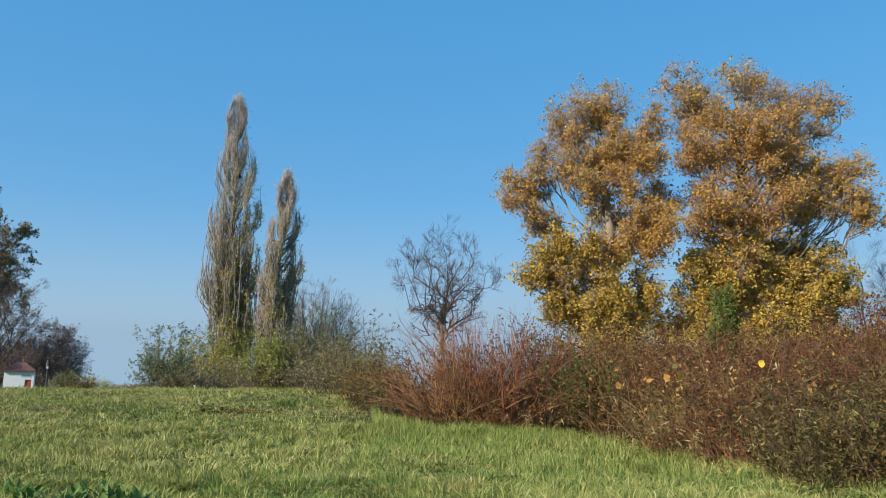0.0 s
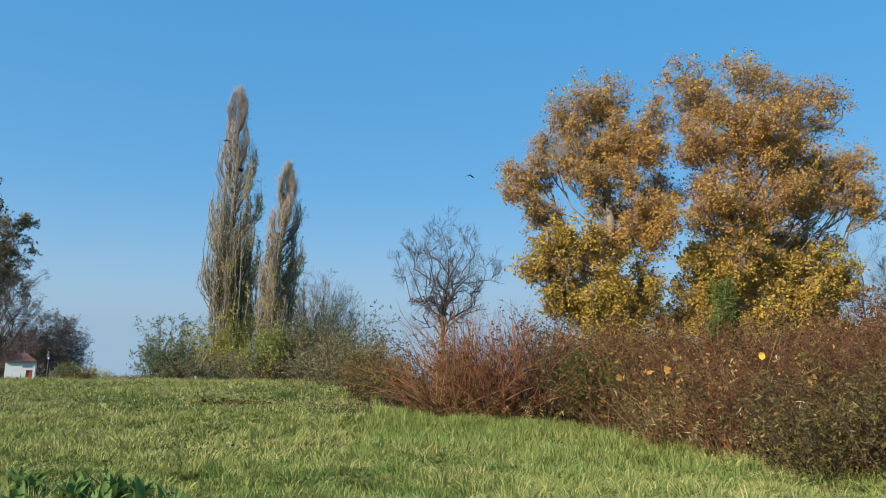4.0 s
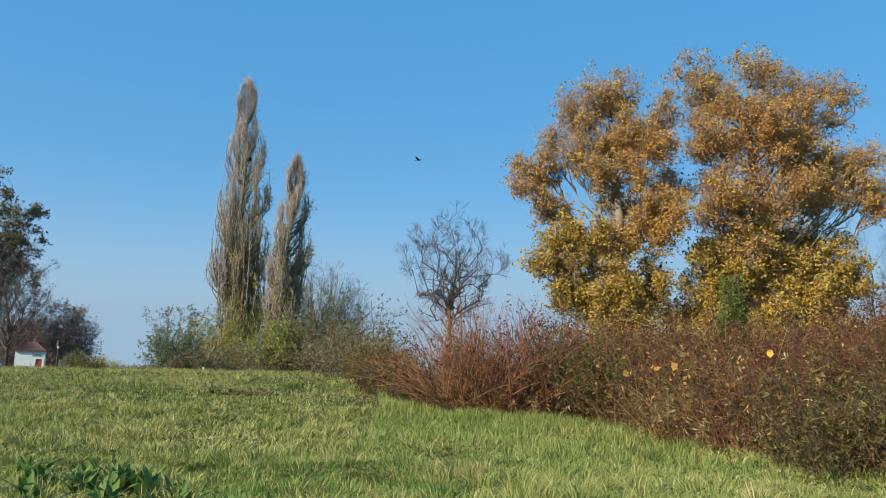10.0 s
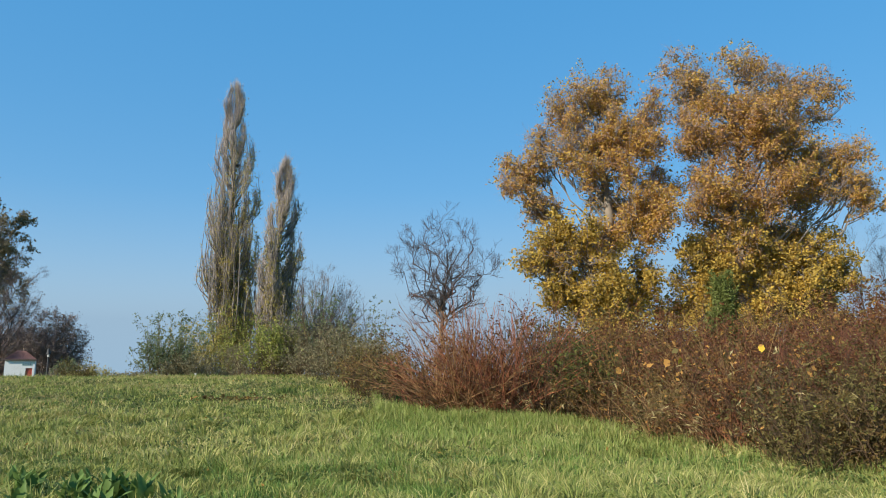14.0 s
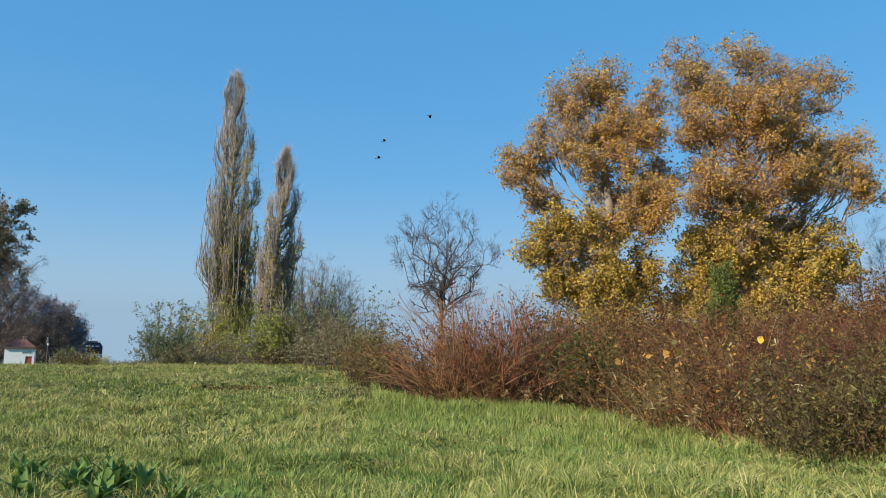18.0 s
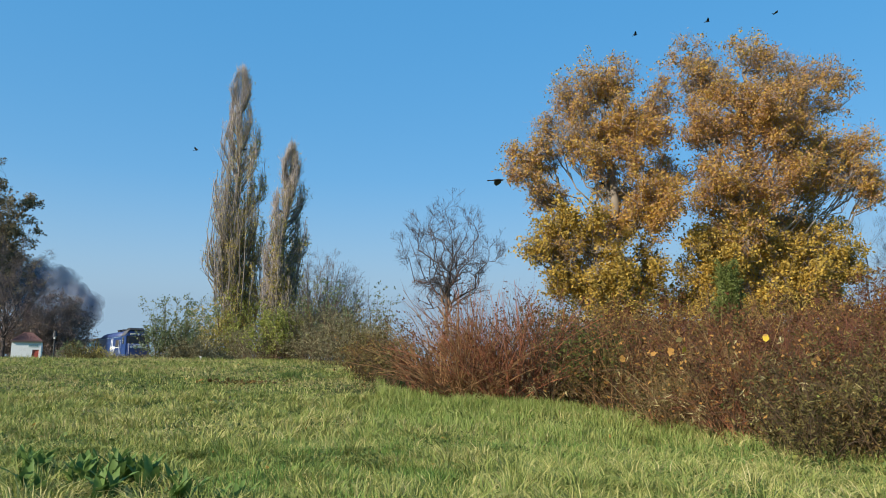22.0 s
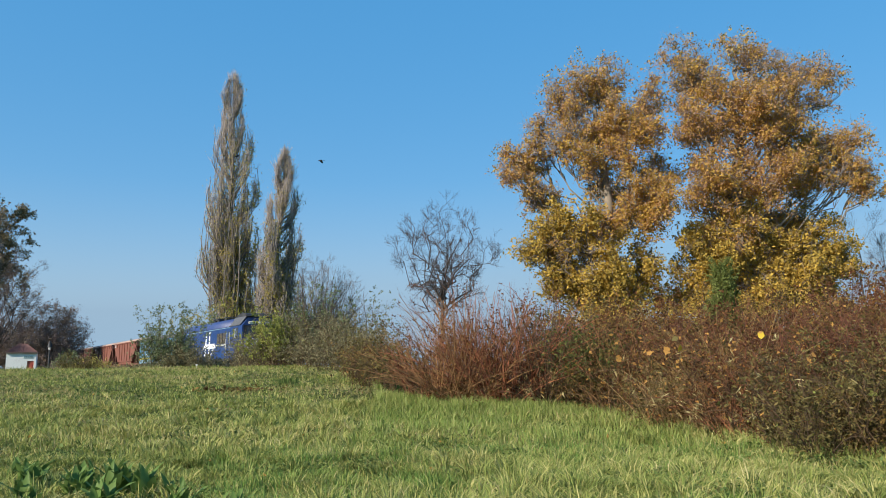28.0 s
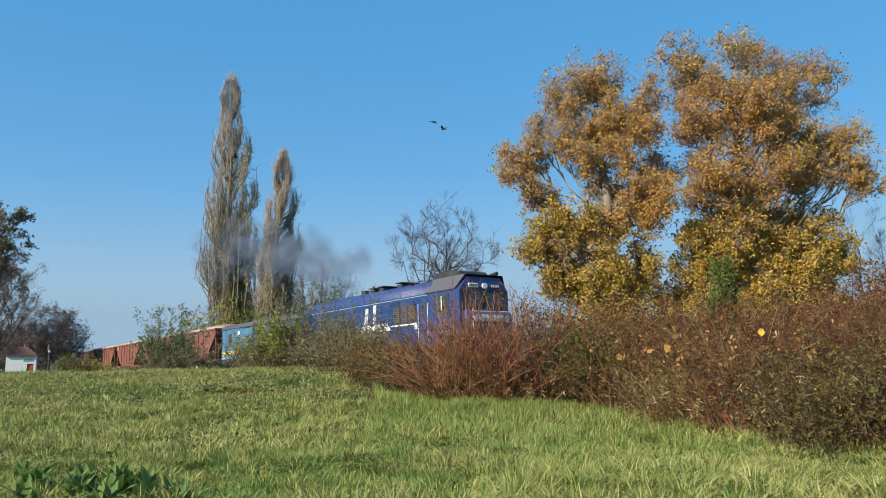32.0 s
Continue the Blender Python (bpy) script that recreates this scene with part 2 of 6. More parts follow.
M = {
    "soil": soil_material(),
    "grass": foliage("grass_blades", ((0.0, (0.065, 0.095, 0.02)), (0.25, (0.18, 0.225, 0.052)), (0.5, (0.31, 0.335, 0.088)), (0.74, (0.48, 0.42, 0.155)), (1.0, (0.68, 0.53, 0.3))), 0.45, 0.55, 0.2),
    "lush": foliage("lush_grass_blades", ((0.0, (0.06, 0.12, 0.025)), (0.5, (0.16, 0.26, 0.055)), (1.0, (0.34, 0.42, 0.12))), 0.8, 0.6, 0.22),
    "straw": foliage("dry_grass", ((0.0, (0.24, 0.19, 0.07)), (0.5, (0.42, 0.33, 0.14)), (1.0, (0.58, 0.48, 0.24))), 1.0, 0.7, 0.3),
    "tall": foliage("tall_grass_blades", ((0.0, (0.14, 0.21, 0.04)), (0.5, (0.29, 0.34, 0.09)), (1.0, (0.5, 0.45, 0.2))), 0.8, 0.6, 0.22),
    "rank": foliage("rank_weeds", ((0.0, (0.09, 0.085, 0.03)), (0.5, (0.19, 0.17, 0.06)), (1.0, (0.34, 0.28, 0.12))), 0.6, 0.6, 0.3),
    "belt": foliage("belt_weeds", ((0.0, (0.07, 0.1, 0.03)), (0.5, (0.15, 0.18, 0.06)), (0.75, (0.26, 0.22, 0.1)), (1.0, (0.36, 0.26, 0.16))), 0.9, 0.6, 0.3),
    "bright": foliage("bright_grass_blades", ((0.0, (0.1, 0.16, 0.03)), (0.5, (0.24, 0.31, 0.07)), (1.0, (0.43, 0.4, 0.16))), 0.9, 0.6, 0.22),
    "weed": foliage("weed_leaves", ((0.0, (0.07, 0.11, 0.028)), (0.6, (0.14, 0.19, 0.05)), (1.0, (0.24, 0.27, 0.08))), 1.2, 0.6, 0.3),
    "dock": foliage("dock_leaves", ((0.0, (0.08, 0.14, 0.035)), (0.7, (0.16, 0.24, 0.06)), (1.0, (0.26, 0.33, 0.11))), 2.0, 0.6, 0.3, 0.5),
    "gold": foliage("golden_leaves", ((0.0, (0.36, 0.23, 0.18)), (0.3, (0.46, 0.26, 0.13)), (0.5, (0.54, 0.31, 0.075)), (0.72, (0.6, 0.385, 0.085)), (0.9, (0.53, 0.4, 0.11)), (1.0, (0.27, 0.23, 0.08))), 0.16, 0.62, 0.32),
    "gold_low": foliage("yellow_leaves", ((0.0, (0.18, 0.15, 0.05)), (0.35, (0.42, 0.29, 0.065)), (0.7, (0.62, 0.415, 0.08)), (1.0, (0.62, 0.35, 0.07))), 0.2, 0.62, 0.3),
    "poplar_leaf": foliage("poplar_leaves", ((0.0, (0.195, 0.183, 0.055)), (0.5, (0.464, 0.378, 0.11)), (1.0, (0.683, 0.525, 0.171))), 0.3, 0.6, 0.35),
    "ivy": foliage("ivy_leaves", ((0.0, (0.04, 0.06, 0.015)), (0.6, (0.09, 0.11, 0.028)), (1.0, (0.22, 0.21, 0.06))), 0.5, 0.6, 0.2, 0.5),
    "green_bush": foliage("green_bush_leaves", ((0.0, (0.078, 0.114, 0.048)), (0.5, (0.18, 0.216, 0.102)), (1.0, (0.324, 0.324, 0.18))), 0.6, 0.6, 0.3),
    "lime": foliage("lime_leaves", ((0.0, (0.162, 0.178, 0.043)), (0.6, (0.324, 0.335, 0.081)), (1.0, (0.497, 0.454, 0.13))), 0.8, 0.6, 0.35),
    "olive": foliage("olive_brown_leaves", ((0.0, (0.05, 0.04, 0.015)), (0.4, (0.125, 0.1, 0.032)), (0.8, (0.22, 0.175, 0.06)), (1.0, (0.4, 0.26, 0.09))), 0.7, 0.65, 0.3),
    "grey_olive": foliage("grey_olive_leaves", ((0.0, (0.094, 0.088, 0.047)), (0.5, (0.224, 0.195, 0.1)), (1.0, (0.401, 0.342, 0.189))), 0.7, 0.6, 0.3),
    "rust": foliage("rust_leaves", ((0.0, (0.05, 0.02, 0.013)), (0.4, (0.13, 0.05, 0.022)), (0.65, (0.18, 0.085, 0.03)), (0.85, (0.3, 0.13, 0.04)), (1.0, (0.44, 0.27, 0.08))), 0.8, 0.6, 0.3),
    "bramble": foliage("bramble_leaves", ((0.0, (0.035, 0.027, 0.012)), (0.3, (0.1, 0.058, 0.022)), (0.5, (0.155, 0.095, 0.03)), (0.7, (0.22, 0.155, 0.045)), (0.85, (0.34, 0.16, 0.05)), (1.0, (0.5, 0.34, 0.11))), 0.9, 0.6, 0.3),
    "left_leaf": foliage("dull_green_leaves", ((0.0, (0.092, 0.081, 0.046)), (0.5, (0.218, 0.172, 0.098)), (0.8, (0.368, 0.265, 0.115)), (1.0, (0.483, 0.322, 0.092))), 0.25, 0.6, 0.2),
    "conifer": foliage("conifer_sprays", ((0.0, (0.1, 0.13, 0.03)), (0.6, (0.2, 0.23, 0.06)), (1.0, (0.3, 0.32, 0.1))), 1.5, 0.6, 0.3),
    "leaf_yellow": foliage("yellow_leaf", ((0.0, (0.55, 0.36, 0.03)), (1.0, (0.7, 0.5, 0.06))), 1.0, 0.5, 0.3),
    "leaf_orange": foliage("orange_leaf", ((0.0, (0.36, 0.17, 0.05)), (1.0, (0.58, 0.32, 0.08))), 1.0, 0.5, 0.3),
    "red_stem": bark("red_stems", (0.085, 0.03, 0.018), (0.48, 0.17, 0.075), 3.0),
    "wine_stem": bark("wine_stems", (0.05, 0.019, 0.012), (0.27, 0.095, 0.046), 3.0),
    "brown_stem": bark("brown_stems", (0.045, 0.027, 0.014), (0.19, 0.115, 0.054), 3.0),
    "tan_stem": bark("tan_stems", (0.085, 0.045, 0.018), (0.45, 0.235, 0.09), 3.0),
    "brush_leaf": foliage("brown_brush_leaves", ((0.0, (0.11, 0.085, 0.07)), (0.6, (0.21, 0.155, 0.12)), (1.0, (0.32, 0.24, 0.16))), 0.25, 0.6, 0.2),
    "brush_bark": bark("brush_bark", (0.15, 0.11, 0.105), (0.33, 0.25, 0.23), 2.0),
    "ash_bark": bark("ash_bark", (0.16, 0.14, 0.13), (0.44, 0.38, 0.35), 2.0),
    "dry_stem": bark("dry_stems", (0.16, 0.1, 0.04), (0.46, 0.3, 0.12), 3.0),
    "poplar_bark": bark("poplar_bark", (0.19, 0.155, 0.135), (0.68, 0.57, 0.51), 2.0),
    "plane_bark": bark("plane_bark", (0.1, 0.08, 0.06), (0.33, 0.265, 0.19), 1.2),
    "grey_bark": bark("grey_bark", (0.1, 0.085, 0.072), (0.27, 0.225, 0.19), 2.0),
    "dark_bark": bark("dark_bark", (0.04, 0.032, 0.03), (0.13, 0.1, 0.088), 2.0),
}


# ---- building helpers ----
def mesh_of(name, V, F):
    """A mesh from an array of corners and arrays of faces (three or four corners each)."""
    V = np.asarray(V, np.float32).reshape(-1, 3)
    F = [np.asarray(f, np.int32) for f in (F if isinstance(F, (list, tuple)) else [F])]
    me = bpy.data.meshes.new(name)
    me.vertices.add(len(V))
    me.vertices.foreach_set("co", V.ravel())
    loops = np.concatenate([f.ravel() for f in F])
    total = np.concatenate([np.full(len(f), f.shape[1], np.int32) for f in F])
    start = np.concatenate([[0], np.cumsum(total)[:-1]]).astype(np.int32)
    me.loops.add(len(loops))
    me.loops.foreach_set("vertex_index", loops)
    me.polygons.add(len(total))
    me.polygons.foreach_set("loop_start", start)
    me.polygons.foreach_set("loop_total", total)
    me.update(calc_edges=True)
    return me


def joined(*pieces):
    """Several (V, [F...]) as one."""
    V, F, at = [], [], 0
    for v, fs in pieces:
        V.append(v)
        F += [f + at for f in fs]
        at += len(v)
    return np.concatenate(V), F


def np_part(name, VF, material, parent=None, label="", smooth=False):
    me = mesh_of(name, *VF)
    if smooth:
        me.polygons.foreach_set("use_smooth", np.ones(len(me.polygons), bool))
    me.materials.append(material)
    ob = new(name, me)
    ob.parent = parent
    return tagged(ob, label)


def part(name, bm, material, parent=None, label="", smooth=False):
    me = bpy.data.meshes.new(name)
    bmesh.ops.recalc_face_normals(bm, faces=bm.faces)
    bm.to_mesh(me)
    bm.free()
    if smooth:
        for p in me.polygons:
            p.use_smooth = True
    me.materials.append(material)
    ob = new(name, me)
    ob.parent = parent
    return tagged(ob, label)


def box(bm, x0, x1, y0, y1, z0, z1, bevel=0.0):
    r = bmesh.ops.create_cube(bm, size=1, matrix=Matrix.Translation(((x0 + x1) / 2, (y0 + y1) / 2, (z0 + z1) / 2)) @ Matrix.Diagonal((x1 - x0, y1 - y0, z1 - z0, 1)))
    if bevel:
        es = list({e for v in r["verts"] for e in v.link_edges})
        bmesh.ops.bevel(bm, geom=es, offset=bevel, segments=2, affect="EDGES", profile=0.6)
    return bm


def boxed(*b, bevel=0.0):
    return box(bmesh.new(), *b, bevel=bevel)


def rod(bm, a, b, r, k=8, r2=None):
    a, b = Vector(a), Vector(b)
    d = b - a
    m = Matrix.Translation((a + b) / 2) @ d.to_track_quat("Z", "Y").to_matrix().to_4x4()
    bmesh.ops.create_cone(bm, cap_ends=True, segments=k, radius1=r, radius2=r if r2 is None else r2, depth=d.length, matrix=m)
    return bm


def prism(bm, outline, y0, y1):
    """An outline in x and z, pushed through from y0 to y1."""
    a = [bm.verts.new((x, y0, z)) for x, z in outline]
    b = [bm.verts.new((x, y1, z)) for x, z in outline]
    n = len(outline)
    for i in range(n):
        bm.faces.new((a[i], a[(i + 1) % n], b[(i + 1) % n], b[i]))
    bm.faces.new(a[::-1]), bm.faces.new(b)
    return bm


def thing(name, label, category, at=(0, 0, 0), group="", rz=0.0):
    ob = new(name)
    ob.empty_display_size = 0.3
    ob.matrix_basis = pose(*at, 0, 0, rz)
    return tagged(ob, label, category, group)


def unit(v):
    return v / np.maximum(np.linalg.norm(v, axis=-1, keepdims=True), 1e-9)


def tubes(P, R, k=4):
    """Tapered round stems along the polylines P (count, points, 3) with radii R."""
    B, n, _ = P.shape
    T = unit(np.gradient(P, axis=1))
    ref = np.where(np.abs(T[..., 2:3]) > 0.9, np.array([1.0, 0.2, 0]), np.array([0, 0, 1.0]))
    U = unit(np.cross(T, ref))
    W = np.cross(T, U)
    a = np.arange(k) * 2 * np.pi / k
    ring = U[:, :, None] * np.cos(a)[:, None] + W[:, :, None] * np.sin(a)[:, None]
    V = (P[:, :, None] + ring * R[:, :, None, None]).reshape(-1, 3)
    i = np.arange(B)[:, None, None] * n * k + np.arange(n - 1)[:, None] * k + np.arange(k)
    j = np.arange(B)[:, None, None] * n * k + np.arange(n - 1)[:, None] * k + (np.arange(k) + 1) % k
    return V, [np.stack((i, j, j + k, i + k), -1).reshape(-1, 4)]


def shoots(rng, P, R, count, where, length, spread, up=0.2, n=5, wobble=0.12, ratio=0.55, rmin=0.004, tip=0.25):
    """Side shoots off the stems P. where: the stretch of the stem that bears them; length: range; spread: degrees off the stem."""
    B, m, _ = P.shape
    b = rng.integers(0, B, count)
    t = rng.uniform(*where, count) * (m - 1)
    i = np.minimum(t.astype(int), m - 2)
    f = (t - i)[:, None]
    base = P[b, i] * (1 - f) + P[b, i + 1] * f
    rad = R[b, i] * (1 - f[:, 0]) + R[b, i + 1] * f[:, 0]
    tan = unit(P[b, i + 1] - P[b, i])
    side = rng.normal(size=(count, 3))
    side = unit(side - (side * tan).sum(-1, keepdims=True) * tan)
    s = np.radians(rng.uniform(*spread, count))[:, None]
    d = unit(tan * np.cos(s) + side * np.sin(s))
    L = rng.uniform(*length, count) * (1.1 - 0.5 * t / (m - 1))
    Q = np.empty((count, n, 3))
    Q[:, 0] = base
    for q in range(1, n):
        d = unit(d + rng.normal(size=(count, 3)) * wobble + np.array([0, 0, up / n]))
        Q[:, q] = Q[:, q - 1] + d * (L / (n - 1))[:, None]
    r0 = np.maximum(rad * ratio, rmin)
    return Q, r0[:, None] * np.linspace(1, tip, n)


def leaf_quads(rng, C, size, flat=0.5, narrow=0.7):
    """Leaves at the points C: folded pointed blades, turned at random; flat: how far they lie level."""
    n = len(C)
    s = rng.uniform(*size, n)[:, None]
    nrm = unit(rng.normal(size=(n, 3)) + np.array([0, 0, 1.0]) * flat * 2)
    a = rng.normal(size=(n, 3))
    a = unit(a - (a * nrm).sum(-1, keepdims=True) * nrm)
    b = np.cross(nrm, a) * narrow
    V = np.stack((C - a * s * 0.5, C + b * s * 0.42 + nrm * s * 0.08, C + a * s * 0.55, C - b * s * 0.42 + nrm * s * 0.08), 1).reshape(-1, 3)
    return V, [np.arange(n * 4).reshape(-1, 4)]


def along(rng, P, count, jitter, where=(0.3, 1.0), clump=1, tight=0.45):
    """Points scattered near the stems P, in clumps of that many."""
    B, m, _ = P.shape
    k = max(1, count // clump)
    b = rng.integers(0, B, k)
    t = rng.uniform(*where, k) * (m - 1)
    i = np.minimum(t.astype(int), m - 2)
    f = (t - i)[:, None]
    C = P[b, i] * (1 - f) + P[b, i + 1] * f + rng.normal(size=(k, 3)) * jitter
    if clump > 1:
        C = np.repeat(C, clump, 0) + rng.normal(size=(k * clump, 3)) * jitter * tight * rng.uniform(0.6, 1.5, (k, 1)).repeat(clump, 0)
    return C


def fan(rng, base, spread, count, height, lean, radius, n=6, wobble=0.1, droop=0.0):
    """Stems that rise from the ground round base and fan out."""
    C = np.empty((count, n, 3))
    a = rng.uniform(0, 2 * np.pi, count)
    r = np.sqrt(rng.uniform(0, 1, count))
    off = np.stack((np.cos(a) * spread[0] * r, np.sin(a) * spread[1] * r, np.zeros(count)), 1)
    C[:, 0] = np.asarray(base) + off
    C[:, 0, 2] = ground_z(C[:, 0, 0], C[:, 0, 1]) - 0.03
    L = rng.uniform(*height, count)
    out = off / np.array([spread[0] + 1e-6, spread[1] + 1e-6, 1])
    d = unit(out * lean + rng.normal(size=(count, 3)) * lean * 0.5 + np.array([0, 0, 1.0]))
    for q in range(1, n):
        d = unit(d + rng.normal(size=(count, 3)) * wobble + np.array([0, 0, -droop]) * q / n)
        C[:, q] = C[:, q - 1] + d * (L / (n - 1))[:, None]
    R = rng.uniform(*radius, count)[:, None] * np.linspace(1, 0.3, n)
    return C, R


def blades(rng, X, Y, height, width, lean=0.5, droop=0.5, push=None):
    """Grass: each blade a bent, tapering strip rooted on the ground."""
    n = len(X)
    H = rng.uniform(*height, n) if isinstance(height, tuple) else height
    W = rng.uniform(*width, n)
    a = rng.uniform(0, 2 * np.pi, n)
    side = np.stack((np.cos(a), np.sin(a), np.zeros(n)), 1)
    b = rng.uniform(0, 2 * np.pi, n)
    l = np.abs(rng.normal(size=n)) * lean
    own = np.stack((np.cos(b) * l, np.sin(b) * l, np.zeros(n)), 1)
    push = own if push is None else own + push
    l = np.linalg.norm(push, axis=1)
    P0 = np.stack((X, Y, ground_z(X, Y) - 0.01), 1)
    up = np.array([0, 0, 1.0])
    P1 = P0 + (up + push * 0.5) * (H * 0.55)[:, None]
    P2 = P1 + (up * (1 - droop * np.minimum(l, 1.2))[:, None] + push * 1.2) * (H * 0.45)[:, None]
    w = side * W[:, None]
    V = np.stack((P0 - w, P0 + w, P1 + w * 0.8, P1 - w * 0.8, P2), 1).reshape(-1, 3)
    i = np.arange(n)[:, None] * 5
    return V, [i + np.array([0, 1, 2, 3]), i + np.array([3, 2, 4])]


# ---- the lie of the land ----
TRACK_DEG = 34.8
TA = radians(TRACK_DEG)
TRACK_OFF, RAIL_Z = 20.75, 1.5
TRACK_DIR = np.array([math.sin(TA), -math.cos(TA)])   # the way the train runs
TRACK_NRM = np.array([math.cos(TA), math.sin(TA)])
LAND_Y = (-60, 0, 7, 10, 13, 16, 20, 24, 28, 32, 36, 40, 46, 55, 70, 4000)
LAND_Z = (-0.5, -0.05, 0.05, 0.1, 0.24, 0.44, 0.82, 1.12, 1.38, 1.60, 1.74, 1.72, 1.5, 1.2, 1.0, 1.0)


def ground_z(x, y):
    x, y = np.asarray(x, float), np.asarray(y, float)
    z = np.interp(y, LAND_Y, LAND_Z)
    near = np.clip((70 - y) / 30, 0, 1)
    z = z + near * (0.035 * np.sin(x * 0.9 + 1.3 * np.sin(y * 0.4)) * np.cos(y * 0.7 + 0.5) + 0.02 * np.sin(x * 2.3 + y * 1.7) * np.sin(y * 2.9 - x))
    z = z - 0.006 * np.clip(x + 8, 0, 30) * np.clip((y - 10) / 15, 0, 1)
    q = np.abs(x * TRACK_NRM[0] + y * TRACK_NRM[1] - TRACK_OFF)
    bed = np.clip((5.5 - q) / 2.5, 0, 1)
    bed = bed * bed * (3 - 2 * bed)
    return z * (1 - bed) + np.minimum(z, 0.95) * bed


def on_ground(x, y):
    return float(ground_z(x, y))


# ---- ground ----
def make_ground():
    xs = np.concatenate((-np.geomspace(4000, 30, 28), np.arange(-29.6, 29.7, 0.4), np.geomspace(30, 4000, 28)))
    ys = np.concatenate((np.linspace(-400, -8, 20), np.arange(-7, 60, 0.4), np.geomspace(60.5, 4500, 45)))
    gx, gy = np.meshgrid(xs, ys)
    gz = ground_z(gx, gy)
    V = np.stack((gx, gy, gz), -1).reshape(-1, 3)
    nx, ny = len(xs), len(ys)
    i = (np.arange(ny - 1)[:, None] * nx + np.arange(nx - 1)).ravel()
    ob = np_part("ground", (V, [np.stack((i, i + 1, i + 1 + nx, i + nx), 1)]), M["soil"], smooth=True)
    tagged(ob, "gently rising meadow soil under short autumn grass", "ground", kind="structure")


def scatter(rng, n, y0, y1, slope=0.64, pad=1.0):
    """Points over the meadow that widens away from the camera."""
    y = np.sqrt(rng.uniform(0, 1, n) * (y1 * y1 - y0 * y0) + y0 * y0)
    x = rng.uniform(-1, 1, n) * (slope * y + pad)
    return x, y


def hedge_line(x):
    """How far off the thicket's foot lies."""
    return np.interp(x, (-6, -3, -1.6, 0.5, 2.6, 3.7, 4.8, 6.0, 8.0, 14.0), (44, 30, 19.6, 18.2, 17.6, 15.6, 12.8, 11.3, 10.0, 8.0))


def patchy(x, y, s):
    return 0.5 + 0.25 * np.sin(x * s + 2 * np.sin(y * s * 0.7)) + 0.25 * np.sin(y * s * 1.3 + 1.7 * np.sin(x * s * 0.9 + 1))


def clumped(rng, n, per, y0, y1, spread):
    """Grass plants: clumps of blades that lean outward from a shared middle."""
    k = n // per
    cx, cy = scatter(rng, k, y0, y1)
    keep = (cy < hedge_line(cx) + 1.0) & (rng.uniform(0, 1, k) < 0.25 + 0.9 * patchy(cx, cy, 1.9))
    cx, cy = cx[keep], cy[keep]
    k = len(cx)
    size = np.minimum(np.exp(rng.normal(size=k) * 0.42 - 0.22), 1.5) * (0.55 + 0.45 * patchy(cx + 3, cy, 0.8) + 0.35 * patchy(cx, cy + 5, 3.1))
    ox, oy = rng.normal(size=(k, per)) * spread, rng.normal(size=(k, per)) * spread
    lx, ly = rng.normal(size=(k, 1)) * 0.6, rng.normal(size=(k, 1)) * 0.6
    X, Y = (cx[:, None] + ox).ravel(), (cy[:, None] + oy).ravel()
    H = (size[:, None] * rng.uniform(0.6, 1.15, (k, per))).ravel()
    push = np.stack(((ox / spread * 0.45 + lx).ravel(), (oy / spread * 0.45 + ly).ravel(), np.zeros(k * per)), 1)
    return X, Y, H, push


